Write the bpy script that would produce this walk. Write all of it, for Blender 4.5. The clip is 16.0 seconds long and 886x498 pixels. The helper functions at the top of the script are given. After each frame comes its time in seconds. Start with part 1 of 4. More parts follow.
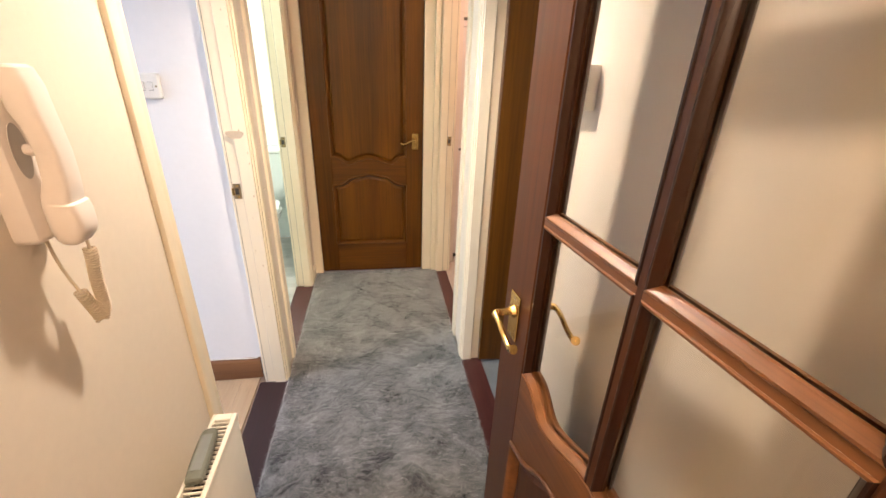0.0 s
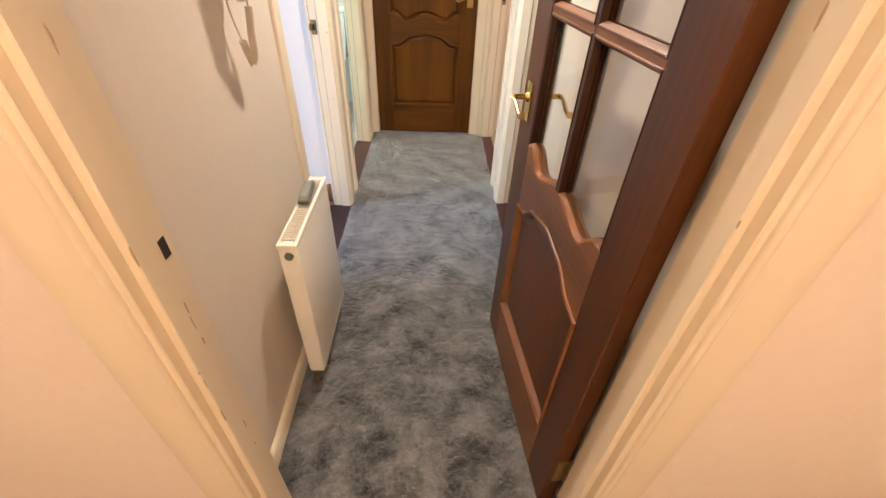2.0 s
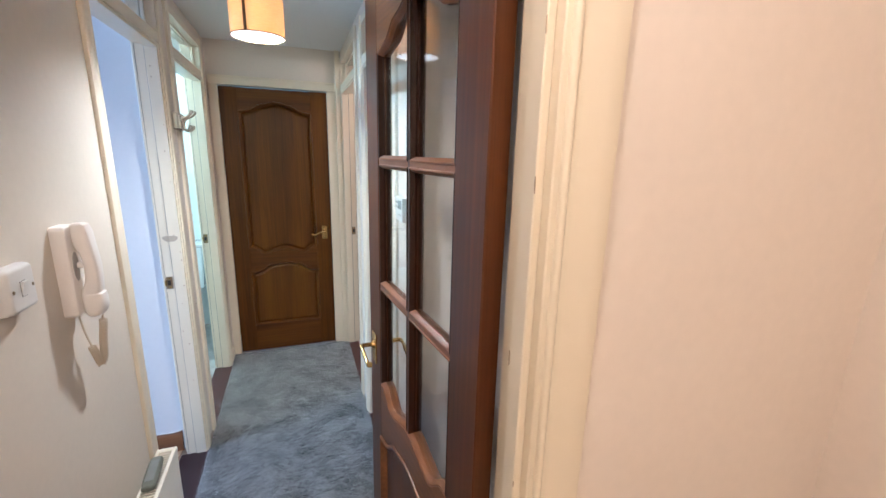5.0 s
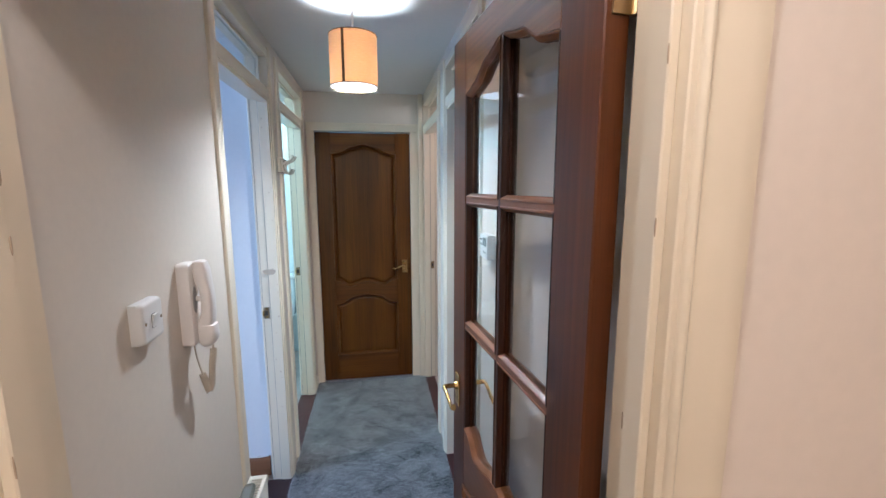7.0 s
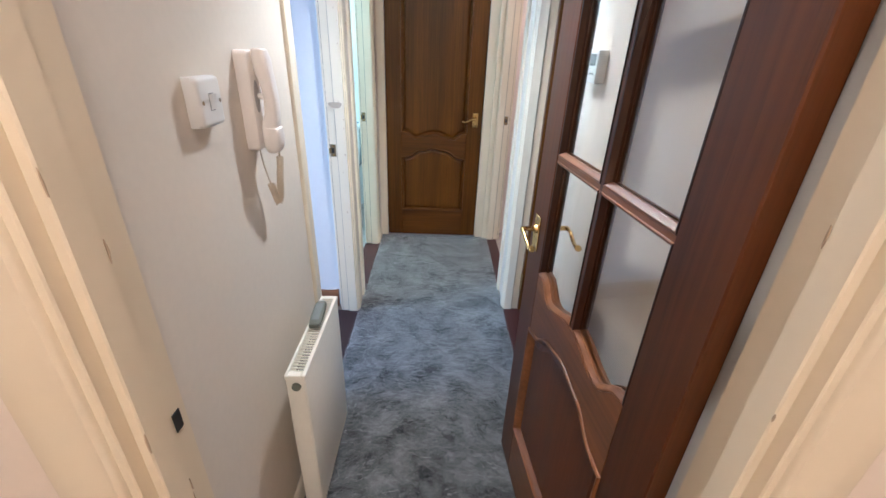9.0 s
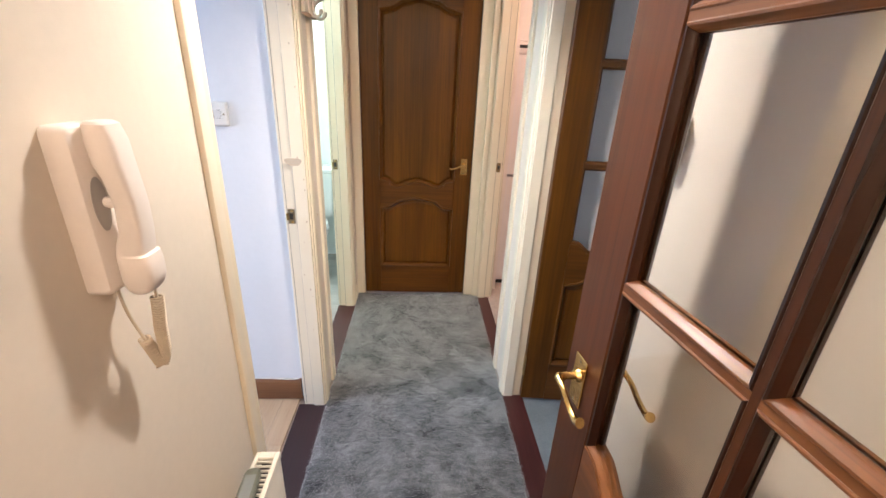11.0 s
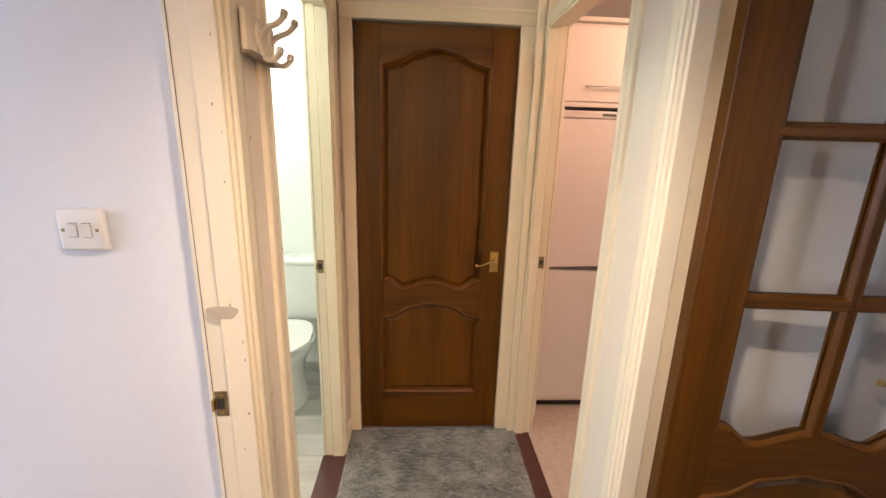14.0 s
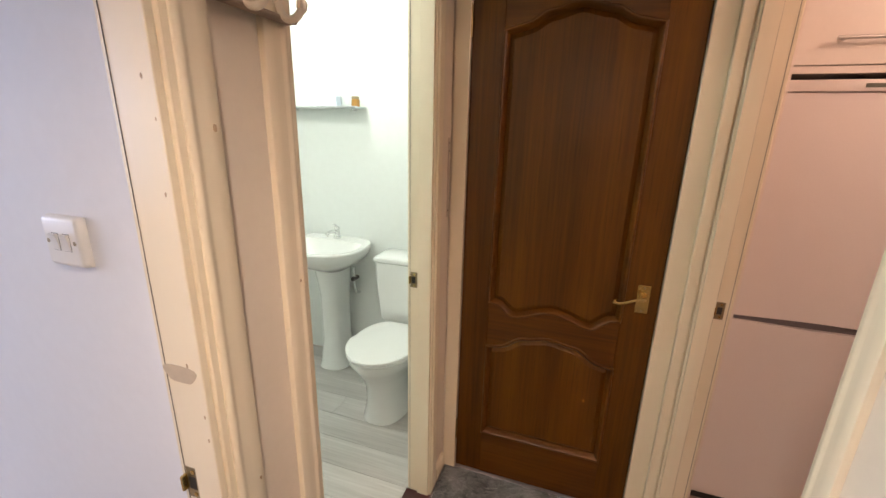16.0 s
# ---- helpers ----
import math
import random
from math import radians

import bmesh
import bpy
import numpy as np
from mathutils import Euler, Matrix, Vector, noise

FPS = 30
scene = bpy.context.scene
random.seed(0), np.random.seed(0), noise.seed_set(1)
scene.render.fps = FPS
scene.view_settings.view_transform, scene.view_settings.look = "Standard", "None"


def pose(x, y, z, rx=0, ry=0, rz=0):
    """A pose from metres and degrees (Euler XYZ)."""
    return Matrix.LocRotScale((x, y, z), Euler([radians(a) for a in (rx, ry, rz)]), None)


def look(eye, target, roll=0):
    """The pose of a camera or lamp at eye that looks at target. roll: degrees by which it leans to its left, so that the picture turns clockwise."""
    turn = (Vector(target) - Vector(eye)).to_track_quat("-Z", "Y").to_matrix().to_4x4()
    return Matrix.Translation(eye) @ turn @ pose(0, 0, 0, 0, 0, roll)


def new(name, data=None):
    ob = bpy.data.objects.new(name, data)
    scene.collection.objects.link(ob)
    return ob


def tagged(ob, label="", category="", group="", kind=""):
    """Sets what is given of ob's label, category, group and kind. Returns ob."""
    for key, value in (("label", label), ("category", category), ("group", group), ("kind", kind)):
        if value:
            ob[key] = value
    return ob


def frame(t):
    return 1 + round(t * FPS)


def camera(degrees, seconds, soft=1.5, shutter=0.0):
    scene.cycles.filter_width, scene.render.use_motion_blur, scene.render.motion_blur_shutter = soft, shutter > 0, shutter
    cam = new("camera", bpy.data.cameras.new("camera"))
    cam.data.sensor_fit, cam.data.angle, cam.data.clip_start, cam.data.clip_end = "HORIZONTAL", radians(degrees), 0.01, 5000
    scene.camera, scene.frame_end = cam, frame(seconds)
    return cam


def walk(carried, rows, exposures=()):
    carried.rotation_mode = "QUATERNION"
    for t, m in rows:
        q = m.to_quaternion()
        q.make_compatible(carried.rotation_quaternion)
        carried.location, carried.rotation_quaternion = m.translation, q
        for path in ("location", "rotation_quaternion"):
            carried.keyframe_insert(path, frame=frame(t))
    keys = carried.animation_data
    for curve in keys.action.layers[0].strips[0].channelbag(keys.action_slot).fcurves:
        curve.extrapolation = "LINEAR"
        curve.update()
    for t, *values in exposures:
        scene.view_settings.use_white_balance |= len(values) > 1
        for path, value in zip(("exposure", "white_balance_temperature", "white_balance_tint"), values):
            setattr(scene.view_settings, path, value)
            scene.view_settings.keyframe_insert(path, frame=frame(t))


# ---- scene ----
cam = camera(94.6, 16.0)
PATH = [
    (0, (0.086, -2.744, 1.405), (0.385, -0.945, 0.586), 2.1),
    (0.5, (0.069, -2.814, 1.396), (0.300, -1.040, 0.504), 2.4),
    (1, (0.057, -2.913, 1.369), (0.213, -1.192, 0.361), 2.2),
    (1.5, (0.082, -3.086, 1.349), (0.176, -1.427, 0.236), 2.4),
    (2, (0.092, -3.196, 1.303), (0.154, -1.620, 0.071), 2.5),
    (2.5, (0.081, -3.249, 1.257), (0.109, -1.728, -0.042), 2.3),
    (3, (0.085, -3.270, 1.278), (0.131, -1.748, -0.021), 2.3),
    (3.5, (0.090, -3.304, 1.351), (0.138, -1.741, 0.104), 1.8),
    (4, (0.090, -3.316, 1.428), (0.230, -1.635, 0.352), 1.8),
    (4.5, (0.115, -3.297, 1.525), (0.588, -1.483, 0.831), 1.9),
    (4.7, (0.140, -3.297, 1.556), (0.799, -1.487, 1.023), 1.8),
    (7, (0.111, -3.258, 1.572), (0.430, -1.306, 1.272), -0.1),
    (7.5, (0.097, -3.225, 1.527), (0.113, -1.292, 1.015), 0.0),
    (8, (0.076, -3.209, 1.431), (0.081, -1.369, 0.648), 1.4),
    (8.2, (0.073, -3.217, 1.400), (0.091, -1.421, 0.522), 1.9),
    (10.5, (0.049, -2.796, 1.424), (0.125, -0.974, 0.603), 2.2),
    (11, (0.044, -2.673, 1.450), (0.165, -0.825, 0.693), 2.8),
    (11.5, (0.004, -2.499, 1.456), (0.165, -0.631, 0.757), 2.7),
    (12, (-0.024, -2.393, 1.472), (0.182, -0.503, 0.854), 2.4),
    (12.5, (-0.023, -2.256, 1.481), (0.165, -0.341, 0.937), 2.0),
    (13, (-0.012, -2.129, 1.489), (0.145, -0.201, 0.982), 1.7),
    (13.5, (-0.018, -2.047, 1.477), (0.103, -0.117, 0.969), 1.7),
    (14, (-0.034, -1.908, 1.488), (0.078, 0.026, 0.994), 1.7),
    (14.5, (-0.073, -1.758, 1.486), (0.004, 0.169, 0.960), 1.6),
    (15, (-0.073, -1.668, 1.470), (-0.089, 0.251, 0.910), 1.5),
    (15.5, (0.012, -1.554, 1.471), (-0.197, 0.351, 0.900), 1.4),
    (16, (0.089, -1.490, 1.494), (-0.528, 0.329, 0.935), 1.4),
]

EXPOSURES = [
    (0, 0.45, 7000, 16), (1, 0.52, 6900, 16), (2.5, 0.38, 6450, 16), (3.5, 0.42, 6250, 15), (4.5, 0.18, 5300, 9),
    (7, -0.28, 4700, 7), (7.5, -0.2, 4750, 8), (8, -0.1, 4700, 7), (10.5, 0.35, 5700, 12), (11.5, 0.2, 6250, 15),
    (12.5, 0.0, 6500, 16), (13.5, 0.02, 7250, 20), (15, 0.05, 7600, 23), (16, -0.32, 7150, 24),
]
walk(cam, [(t, look(eye, target, roll)) for t, eye, target, roll in PATH], EXPOSURES)

# ---- world and lights ----
world = bpy.data.worlds.new("world")
scene.world = world
world.use_nodes = True
_bg = world.node_tree.nodes["Background"]
_sky = world.node_tree.nodes.new("ShaderNodeTexSky")
_sky.sky_type, _sky.sun_disc = "NISHITA", False
_sky.sun_elevation, _sky.sun_rotation = radians(32), radians(250)
world.node_tree.links.new(_sky.outputs[0], _bg.inputs[0])
_bg.inputs[1].default_value = 0.12


def lamp(name, kind, at, power, colour, size=0.05, target=None, size_y=None):
    data = bpy.data.lights.new(name, kind)
    data.energy, data.color = power, colour
    if kind == "AREA":
        data.size = size
        if size_y:
            data.shape, data.size_y = "RECTANGLE", size_y
    else:
        data.shadow_soft_size = size
    ob = new(name, data)
    ob.matrix_basis = look(at, target) if target else pose(*at)
    return ob


CEIL = 2.27
lamp("corridor_bulb", "POINT", (0.045, -1.66, 1.995), 57, (1.0, 0.89, 0.75), 0.038)
lamp("lobby_bulb", "POINT", (0.03, -3.14, 2.23), 20, (1.0, 0.76, 0.56), 0.035)
# Unseen fill added far back to brighten the lobby walls evenly.
lamp("lobby_fill", "POINT", (0.1, -4.75, 2.1), 36, (1.0, 0.76, 0.54), 0.06)
lamp("bath_light", "POINT", (-1.2, -0.45, 2.2), 30, (0.84, 1.0, 0.93), 0.05)
lamp("bath_light_back", "POINT", (-1.25, 0.3, 2.2), 14, (0.84, 1.0, 0.93), 0.05)
lamp("kitchen_light", "POINT", (1.4, -0.5, 2.1), 17, (1.0, 0.70, 0.54), 0.08)
lamp("west_window_light", "AREA", (-3.98, -2.25, 1.48), 92, (0.48, 0.68, 1.0), 1.8, (-1.2, -1.5, 0.3), 1.2)
lamp("south_window_light", "AREA", (2.0, -4.62, 1.45), 19, (0.85, 0.92, 1.0), 1.0, (1.8, -1.0, 1.1), 1.25)

# ---- materials ----


def material(name, colour, rough=0.5, metal=0.0, scale=(1, 1, 1), vary=0.12, fine=60.0, coarse=4.0, bump=0.15, bump_dist=0.002, tint=None, coat=0.0, rand=0.0, spec=None):
    """A two-scale procedural surface: coarse patches and fine grain, with a bump from the fine one."""
    m = bpy.data.materials.new(name)
    m.use_nodes = True
    nt = m.node_tree
    n, l = nt.nodes, nt.links
    bs = n["Principled BSDF"]
    tc, mp = n.new("ShaderNodeTexCoord"), n.new("ShaderNodeMapping")
    l.new(tc.outputs["Object"], mp.inputs[0])
    mp.inputs["Scale"].default_value = scale
    big, small = n.new("ShaderNodeTexNoise"), n.new("ShaderNodeTexNoise")
    for node, sc, det in ((big, coarse, 3), (small, fine, 4)):
        l.new(mp.outputs[0], node.inputs[0])
        node.inputs["Scale"].default_value, node.inputs["Detail"].default_value = sc, det
    mix = n.new("ShaderNodeMix")
    mix.data_type = "RGBA"
    add = n.new("ShaderNodeMath")
    add.operation = "MULTIPLY_ADD"
    l.new(small.outputs[0], add.inputs[0])
    add.inputs[1].default_value = 0.5
    half = n.new("ShaderNodeMath")
    half.operation = "MULTIPLY"
    half.inputs[1].default_value = 0.5
    l.new(big.outputs[0], half.inputs[0])
    l.new(half.outputs[0], add.inputs[2])
    ramp = n.new("ShaderNodeMapRange")
    ramp.inputs[1].default_value, ramp.inputs[2].default_value = 0.3, 0.7
    l.new(add.outputs[0], ramp.inputs[0])
    l.new(ramp.outputs[0], mix.inputs[0])
    t = tint or (1, 1, 1)
    mix.inputs[6].default_value = (*[min(1, c * (1 - vary) * k) for c, k in zip(colour, t)], 1)
    mix.inputs[7].default_value = (*[min(1, c * (1 + vary)) for c in colour], 1)
    out = mix.outputs[2]
    if rand:
        oi, hsv, mr = n.new("ShaderNodeObjectInfo"), n.new("ShaderNodeHueSaturation"), n.new("ShaderNodeMapRange")
        l.new(oi.outputs["Random"], mr.inputs[0])
        mr.inputs[3].default_value, mr.inputs[4].default_value = 1 - rand, 1 + rand
        l.new(mr.outputs[0], hsv.inputs["Value"])
        l.new(out, hsv.inputs["Color"])
        out = hsv.outputs[0]
    l.new(out, bs.inputs["Base Color"])
    rr = n.new("ShaderNodeMapRange")
    rr.inputs[3].default_value, rr.inputs[4].default_value = max(0.03, rough * 0.85), min(1, rough * 1.15)
    l.new(big.outputs[0], rr.inputs[0])
    l.new(rr.outputs[0], bs.inputs["Roughness"])
    bs.inputs["Metallic"].default_value = metal
    bs.inputs["Coat Weight"].default_value = coat
    bs.inputs["Coat Roughness"].default_value = 0.15
    if spec is not None:
        bs.inputs["Specular IOR Level"].default_value = spec
    if bump:
        b = n.new("ShaderNodeBump")
        b.inputs["Strength"].default_value, b.inputs["Distance"].default_value = bump, bump_dist
        l.new(small.outputs[0], b.inputs["Height"])
        l.new(b.outputs[0], bs.inputs["Normal"])
    return m


def wood(name, dark, light, grain="z", rough=0.4, coat=0.12, spec=0.5):
    """Varnished timber with long grain along one axis, darker pores and slow colour drift."""
    m = bpy.data.materials.new(name)
    m.use_nodes = True
    nt = m.node_tree
    n, l = nt.nodes, nt.links
    bs = n["Principled BSDF"]
    tc = n.new("ShaderNodeTexCoord")
    fac = []
    for sc, stretch, det, dist in ((7, 0.10, 3, 0.6), (90, 0.025, 3, 0.0), (260, 0.03, 2, 0.0)):
        mp, no = n.new("ShaderNodeMapping"), n.new("ShaderNodeTexNoise")
        v = [1.0, 1.0, 1.0]
        v["xyz".index(grain)] = stretch
        mp.inputs["Scale"].default_value = v
        l.new(tc.outputs["Object"], mp.inputs[0])
        l.new(mp.outputs[0], no.inputs[0])
        no.inputs["Scale"].default_value, no.inputs["Detail"].default_value, no.inputs["Distortion"].default_value = sc, det, dist
        fac.append(no)
    a = n.new("ShaderNodeMath")
    a.operation = "MULTIPLY_ADD"
    a.inputs[1].default_value = 0.68
    l.new(fac[0].outputs[0], a.inputs[0])
    b = n.new("ShaderNodeMath")
    b.operation = "MULTIPLY"
    b.inputs[1].default_value = 0.32
    l.new(fac[1].outputs[0], b.inputs[0])
    l.new(b.outputs[0], a.inputs[2])
    mr = n.new("ShaderNodeMapRange")
    mr.inputs[1].default_value, mr.inputs[2].default_value = 0.29, 0.71
    l.new(a.outputs[0], mr.inputs[0])
    mix = n.new("ShaderNodeMix")
    mix.data_type = "RGBA"
    mix.inputs[6].default_value, mix.inputs[7].default_value = (*dark, 1), (*light, 1)
    l.new(mr.outputs[0], mix.inputs[0])
    pore = n.new("ShaderNodeMapRange")
    pore.inputs[1].default_value, pore.inputs[2].default_value = 0.60, 0.72
    l.new(fac[2].outputs[0], pore.inputs[0])
    pm = n.new("ShaderNodeMath")
    pm.operation = "MULTIPLY"
    pm.inputs[1].default_value = 0.28
    l.new(pore.outputs[0], pm.inputs[0])
    mix2 = n.new("ShaderNodeMix")
    mix2.data_type = "RGBA"
    mix2.inputs[7].default_value = (*[c * 0.45 for c in dark], 1)
    l.new(mix.outputs[2], mix2.inputs[6])
    l.new(pm.outputs[0], mix2.inputs[0])
    l.new(mix2.outputs[2], bs.inputs["Base Color"])
    rr = n.new("ShaderNodeMapRange")
    rr.inputs[3].default_value, rr.inputs[4].default_value = rough * 0.8, rough * 1.25
    l.new(fac[0].outputs[0], rr.inputs[0])
    l.new(rr.outputs[0], bs.inputs["Roughness"])
    bs.inputs["Specular IOR Level"].default_value = spec
    bs.inputs["Coat Weight"].default_value, bs.inputs["Coat Roughness"].default_value = coat, 0.22
    bp = n.new("ShaderNodeBump")
    bp.inputs["Strength"].default_value, bp.inputs["Distance"].default_value = 0.12, 0.001
    l.new(fac[1].outputs[0], bp.inputs["Height"])
    l.new(bp.outputs[0], bs.inputs["Normal"])
    return m


M_WALL = material("cream_emulsion", (0.74, 0.66, 0.555), 0.55, fine=55, coarse=1.5, vary=0.03, bump=0.10, bump_dist=0.003)
M_LOBBY = material("peach_emulsion", (0.80, 0.69, 0.58), 0.6, fine=40, coarse=1.2, vary=0.03, bump=0.10, bump_dist=0.003)
M_ROOM = material("white_emulsion", (0.80, 0.80, 0.82), 0.7, fine=50, coarse=1.5, vary=0.02, bump=0.08)
M_CEIL = material("ceiling_white", (0.80, 0.79, 0.77), 0.75, fine=45, coarse=1.5, vary=0.02, bump=0.08)
M_GLOSS = material("cream_gloss_paint", (0.82, 0.74, 0.585), 0.34, fine=14, coarse=3, vary=0.014, bump=0.012, bump_dist=0.001, scale=(1, 1, 0.3), tint=(1, 0.98, 0.94), coat=0.15)
M_AGED = material("yellowed_cream_gloss", (0.79, 0.68, 0.50), 0.38, fine=14, coarse=2.5, vary=0.03, bump=0.02, bump_dist=0.001, scale=(1, 1, 0.3), coat=0.1)
M_SKIRT = M_GLOSS
M_PLASTIC = material("white_plastic", (0.80, 0.78, 0.74), 0.35, fine=120, vary=0.02, bump=0.03)
M_PHONE = material("pale_phone_plastic", (0.80, 0.74, 0.68), 0.38, fine=120, vary=0.02, bump=0.05)
M_RAD = material("cream_radiator_enamel", (0.80, 0.76, 0.66), 0.35, fine=40, vary=0.03, bump=0.06)
M_DARK = material("dark_slot", (0.03, 0.028, 0.025), 0.6, vary=0.2)
M_GREYPL = material("grey_green_plastic", (0.11, 0.12, 0.095), 0.35, fine=80, vary=0.15)
M_BRASS = material("polished_brass", (0.66, 0.46, 0.18), 0.24, 1.0, fine=80, vary=0.12, bump=0.08)
M_STEEL = material("brushed_steel", (0.55, 0.54, 0.52), 0.35, 1.0, fine=90, vary=0.1)
M_OLDBRASS = material("tarnished_brass", (0.32, 0.25, 0.15), 0.42, 1.0, fine=90, vary=0.3)
M_CERAMIC = material("white_ceramic", (0.82, 0.84, 0.82), 0.12, fine=20, vary=0.01, bump=0, coat=0.4)
M_BATHWALL = material("glossy_white_wall_panel", (0.80, 0.84, 0.82), 0.22, fine=30, coarse=2, vary=0.02, bump=0.03)
M_FRIDGE = material("white_fridge_enamel", (0.78, 0.72, 0.70), 0.35, fine=200, vary=0.02, bump=0.05)
M_CAB = material("cream_cabinet_door", (0.80, 0.74, 0.68), 0.35, fine=60, vary=0.02, bump=0.03)
M_KWALL = material("kitchen_wall_paint", (0.80, 0.72, 0.66), 0.6, fine=50, vary=0.03)
# One oxblood paint; its two darker copies stand in for weaker light.
M_RED = wood("oxblood_floor_paint", (0.038, 0.008, 0.008), (0.075, 0.017, 0.015), "y", 0.4, 0.2)
M_REDX = wood("oxblood_paint_cross_dim", (0.020, 0.009, 0.010), (0.038, 0.014, 0.015), "x", 0.45, 0.1)
M_RED_DIM = wood("oxblood_floor_paint_dim", (0.016, 0.006, 0.008), (0.034, 0.010, 0.012), "y", 0.5, 0.05)
M_OAK = wood("oak_skirting_wood", (0.12, 0.045, 0.018), (0.28, 0.12, 0.045), "x", 0.4)
M_LAM = wood("pale_laminate_wood", (0.42, 0.28, 0.17), (0.60, 0.44, 0.29), "y", 0.4, 0.1)
M_VINYL = wood("grey_vinyl_plank", (0.36, 0.35, 0.33), (0.70, 0.69, 0.66), "x", 0.4, 0.1)
M_KFLOOR = material("beige_speckled_vinyl", (0.50, 0.40, 0.34), 0.5, fine=160, coarse=30, vary=0.2)
M_RCARPET = material("blue_grey_carpet", (0.16, 0.18, 0.19), 0.95, fine=200, coarse=8, vary=0.25, bump=0.6, bump_dist=0.004)
WD_V = wood("varnished_sapele_upright", (0.040, 0.0132, 0.0008), (0.160, 0.056, 0.0036), "z", 0.42, 0.04, 0.25)
WD_H = wood("varnished_sapele_cross", (0.045, 0.0148, 0.0013), (0.175, 0.060, 0.0060), "x", 0.38, 0.08, 0.3)
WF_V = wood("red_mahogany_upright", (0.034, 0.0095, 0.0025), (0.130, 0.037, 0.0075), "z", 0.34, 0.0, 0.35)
# Upright bead colour darkened for shade, cross wood lightened where lamp light catches.
WF_B = wood("shaded_mahogany_bead", (0.010, 0.0028, 0.0010), (0.042, 0.011, 0.003), "z", 0.28, 0.12, 0.35)
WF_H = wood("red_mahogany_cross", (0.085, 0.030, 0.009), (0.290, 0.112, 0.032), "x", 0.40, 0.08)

M_GLASS = bpy.data.materials.new("clear_glass")
M_GLASS.use_nodes = True
_n, _l = M_GLASS.node_tree.nodes, M_GLASS.node_tree.links
_t, _go, _f, _x = _n.new("ShaderNodeBsdfTransparent"), _n.new("ShaderNodeBsdfGlossy"), _n.new("ShaderNodeLayerWeight"), _n.new("ShaderNodeMixShader")
_pw, _ma = _n.new("ShaderNodeMath"), _n.new("ShaderNodeMath")
_t.inputs[0].default_value = (0.985, 0.99, 0.985, 1)
_go.inputs["Roughness"].default_value = 0.05
_f.inputs[0].default_value = 0.5
_pw.operation, _pw.inputs[1].default_value = "POWER", 5.0
_ma.operation, _ma.inputs[1].default_value, _ma.inputs[2].default_value = "MULTIPLY_ADD", 0.96, 0.04
_l.new(_f.outputs["Facing"], _pw.inputs[0])
_l.new(_pw.outputs[0], _ma.inputs[0])
_l.new(_ma.outputs[0], _x.inputs[0])
_l.new(_t.outputs[0], _x.inputs[1])
_l.new(_go.outputs[0], _x.inputs[2])
_l.new(_x.outputs[0], _n["Material Output"].inputs[0])

M_SHADE = bpy.data.materials.new("amber_lampshade_fabric")
M_SHADE.use_nodes = True
_n, _l = M_SHADE.node_tree.nodes, M_SHADE.node_tree.links
_tc, _mp, _w = _n.new("ShaderNodeTexCoord"), _n.new("ShaderNodeMapping"), _n.new("ShaderNodeTexNoise")
_l.new(_tc.outputs["Object"], _mp.inputs[0])
_mp.inputs["Scale"].default_value = (1, 1, 8)
_l.new(_mp.outputs[0], _w.inputs[0])
_w.inputs["Scale"].default_value = 60
_cr = _n.new("ShaderNodeMix")
_cr.data_type = "RGBA"
_cr.inputs[6].default_value, _cr.inputs[7].default_value = (0.66, 0.47, 0.27, 1), (0.82, 0.62, 0.40, 1)
_l.new(_w.outputs[0], _cr.inputs[0])
_df, _tr, _ms = _n.new("ShaderNodeBsdfDiffuse"), _n.new("ShaderNodeBsdfTranslucent"), _n.new("ShaderNodeMixShader")
_l.new(_cr.outputs[2], _df.inputs[0])
_l.new(_cr.outputs[2], _tr.inputs[0])
_ms.inputs[0].default_value = 0.35
_l.new(_df.outputs[0], _ms.inputs[1])
_l.new(_tr.outputs[0], _ms.inputs[2])
_l.new(_ms.outputs[0], _n["Material Output"].inputs[0])


def glow(name, colour, strength):
    m = bpy.data.materials.new(name)
    m.use_nodes = True
    b = m.node_tree.nodes["Principled BSDF"]
    b.inputs["Base Color"].default_value = (*colour, 1)
    b.inputs["Emission Color"].default_value, b.inputs["Emission Strength"].default_value = (*colour, 1), strength
    return m


M_BULB = glow("lit_bulb_glass", (1.0, 0.95, 0.88), 9.0)
# Glow added for the bright white underside of the shade.
M_UNDERGLOW = glow("shade_underside_glow", (1.0, 0.96, 0.90), 2.6)


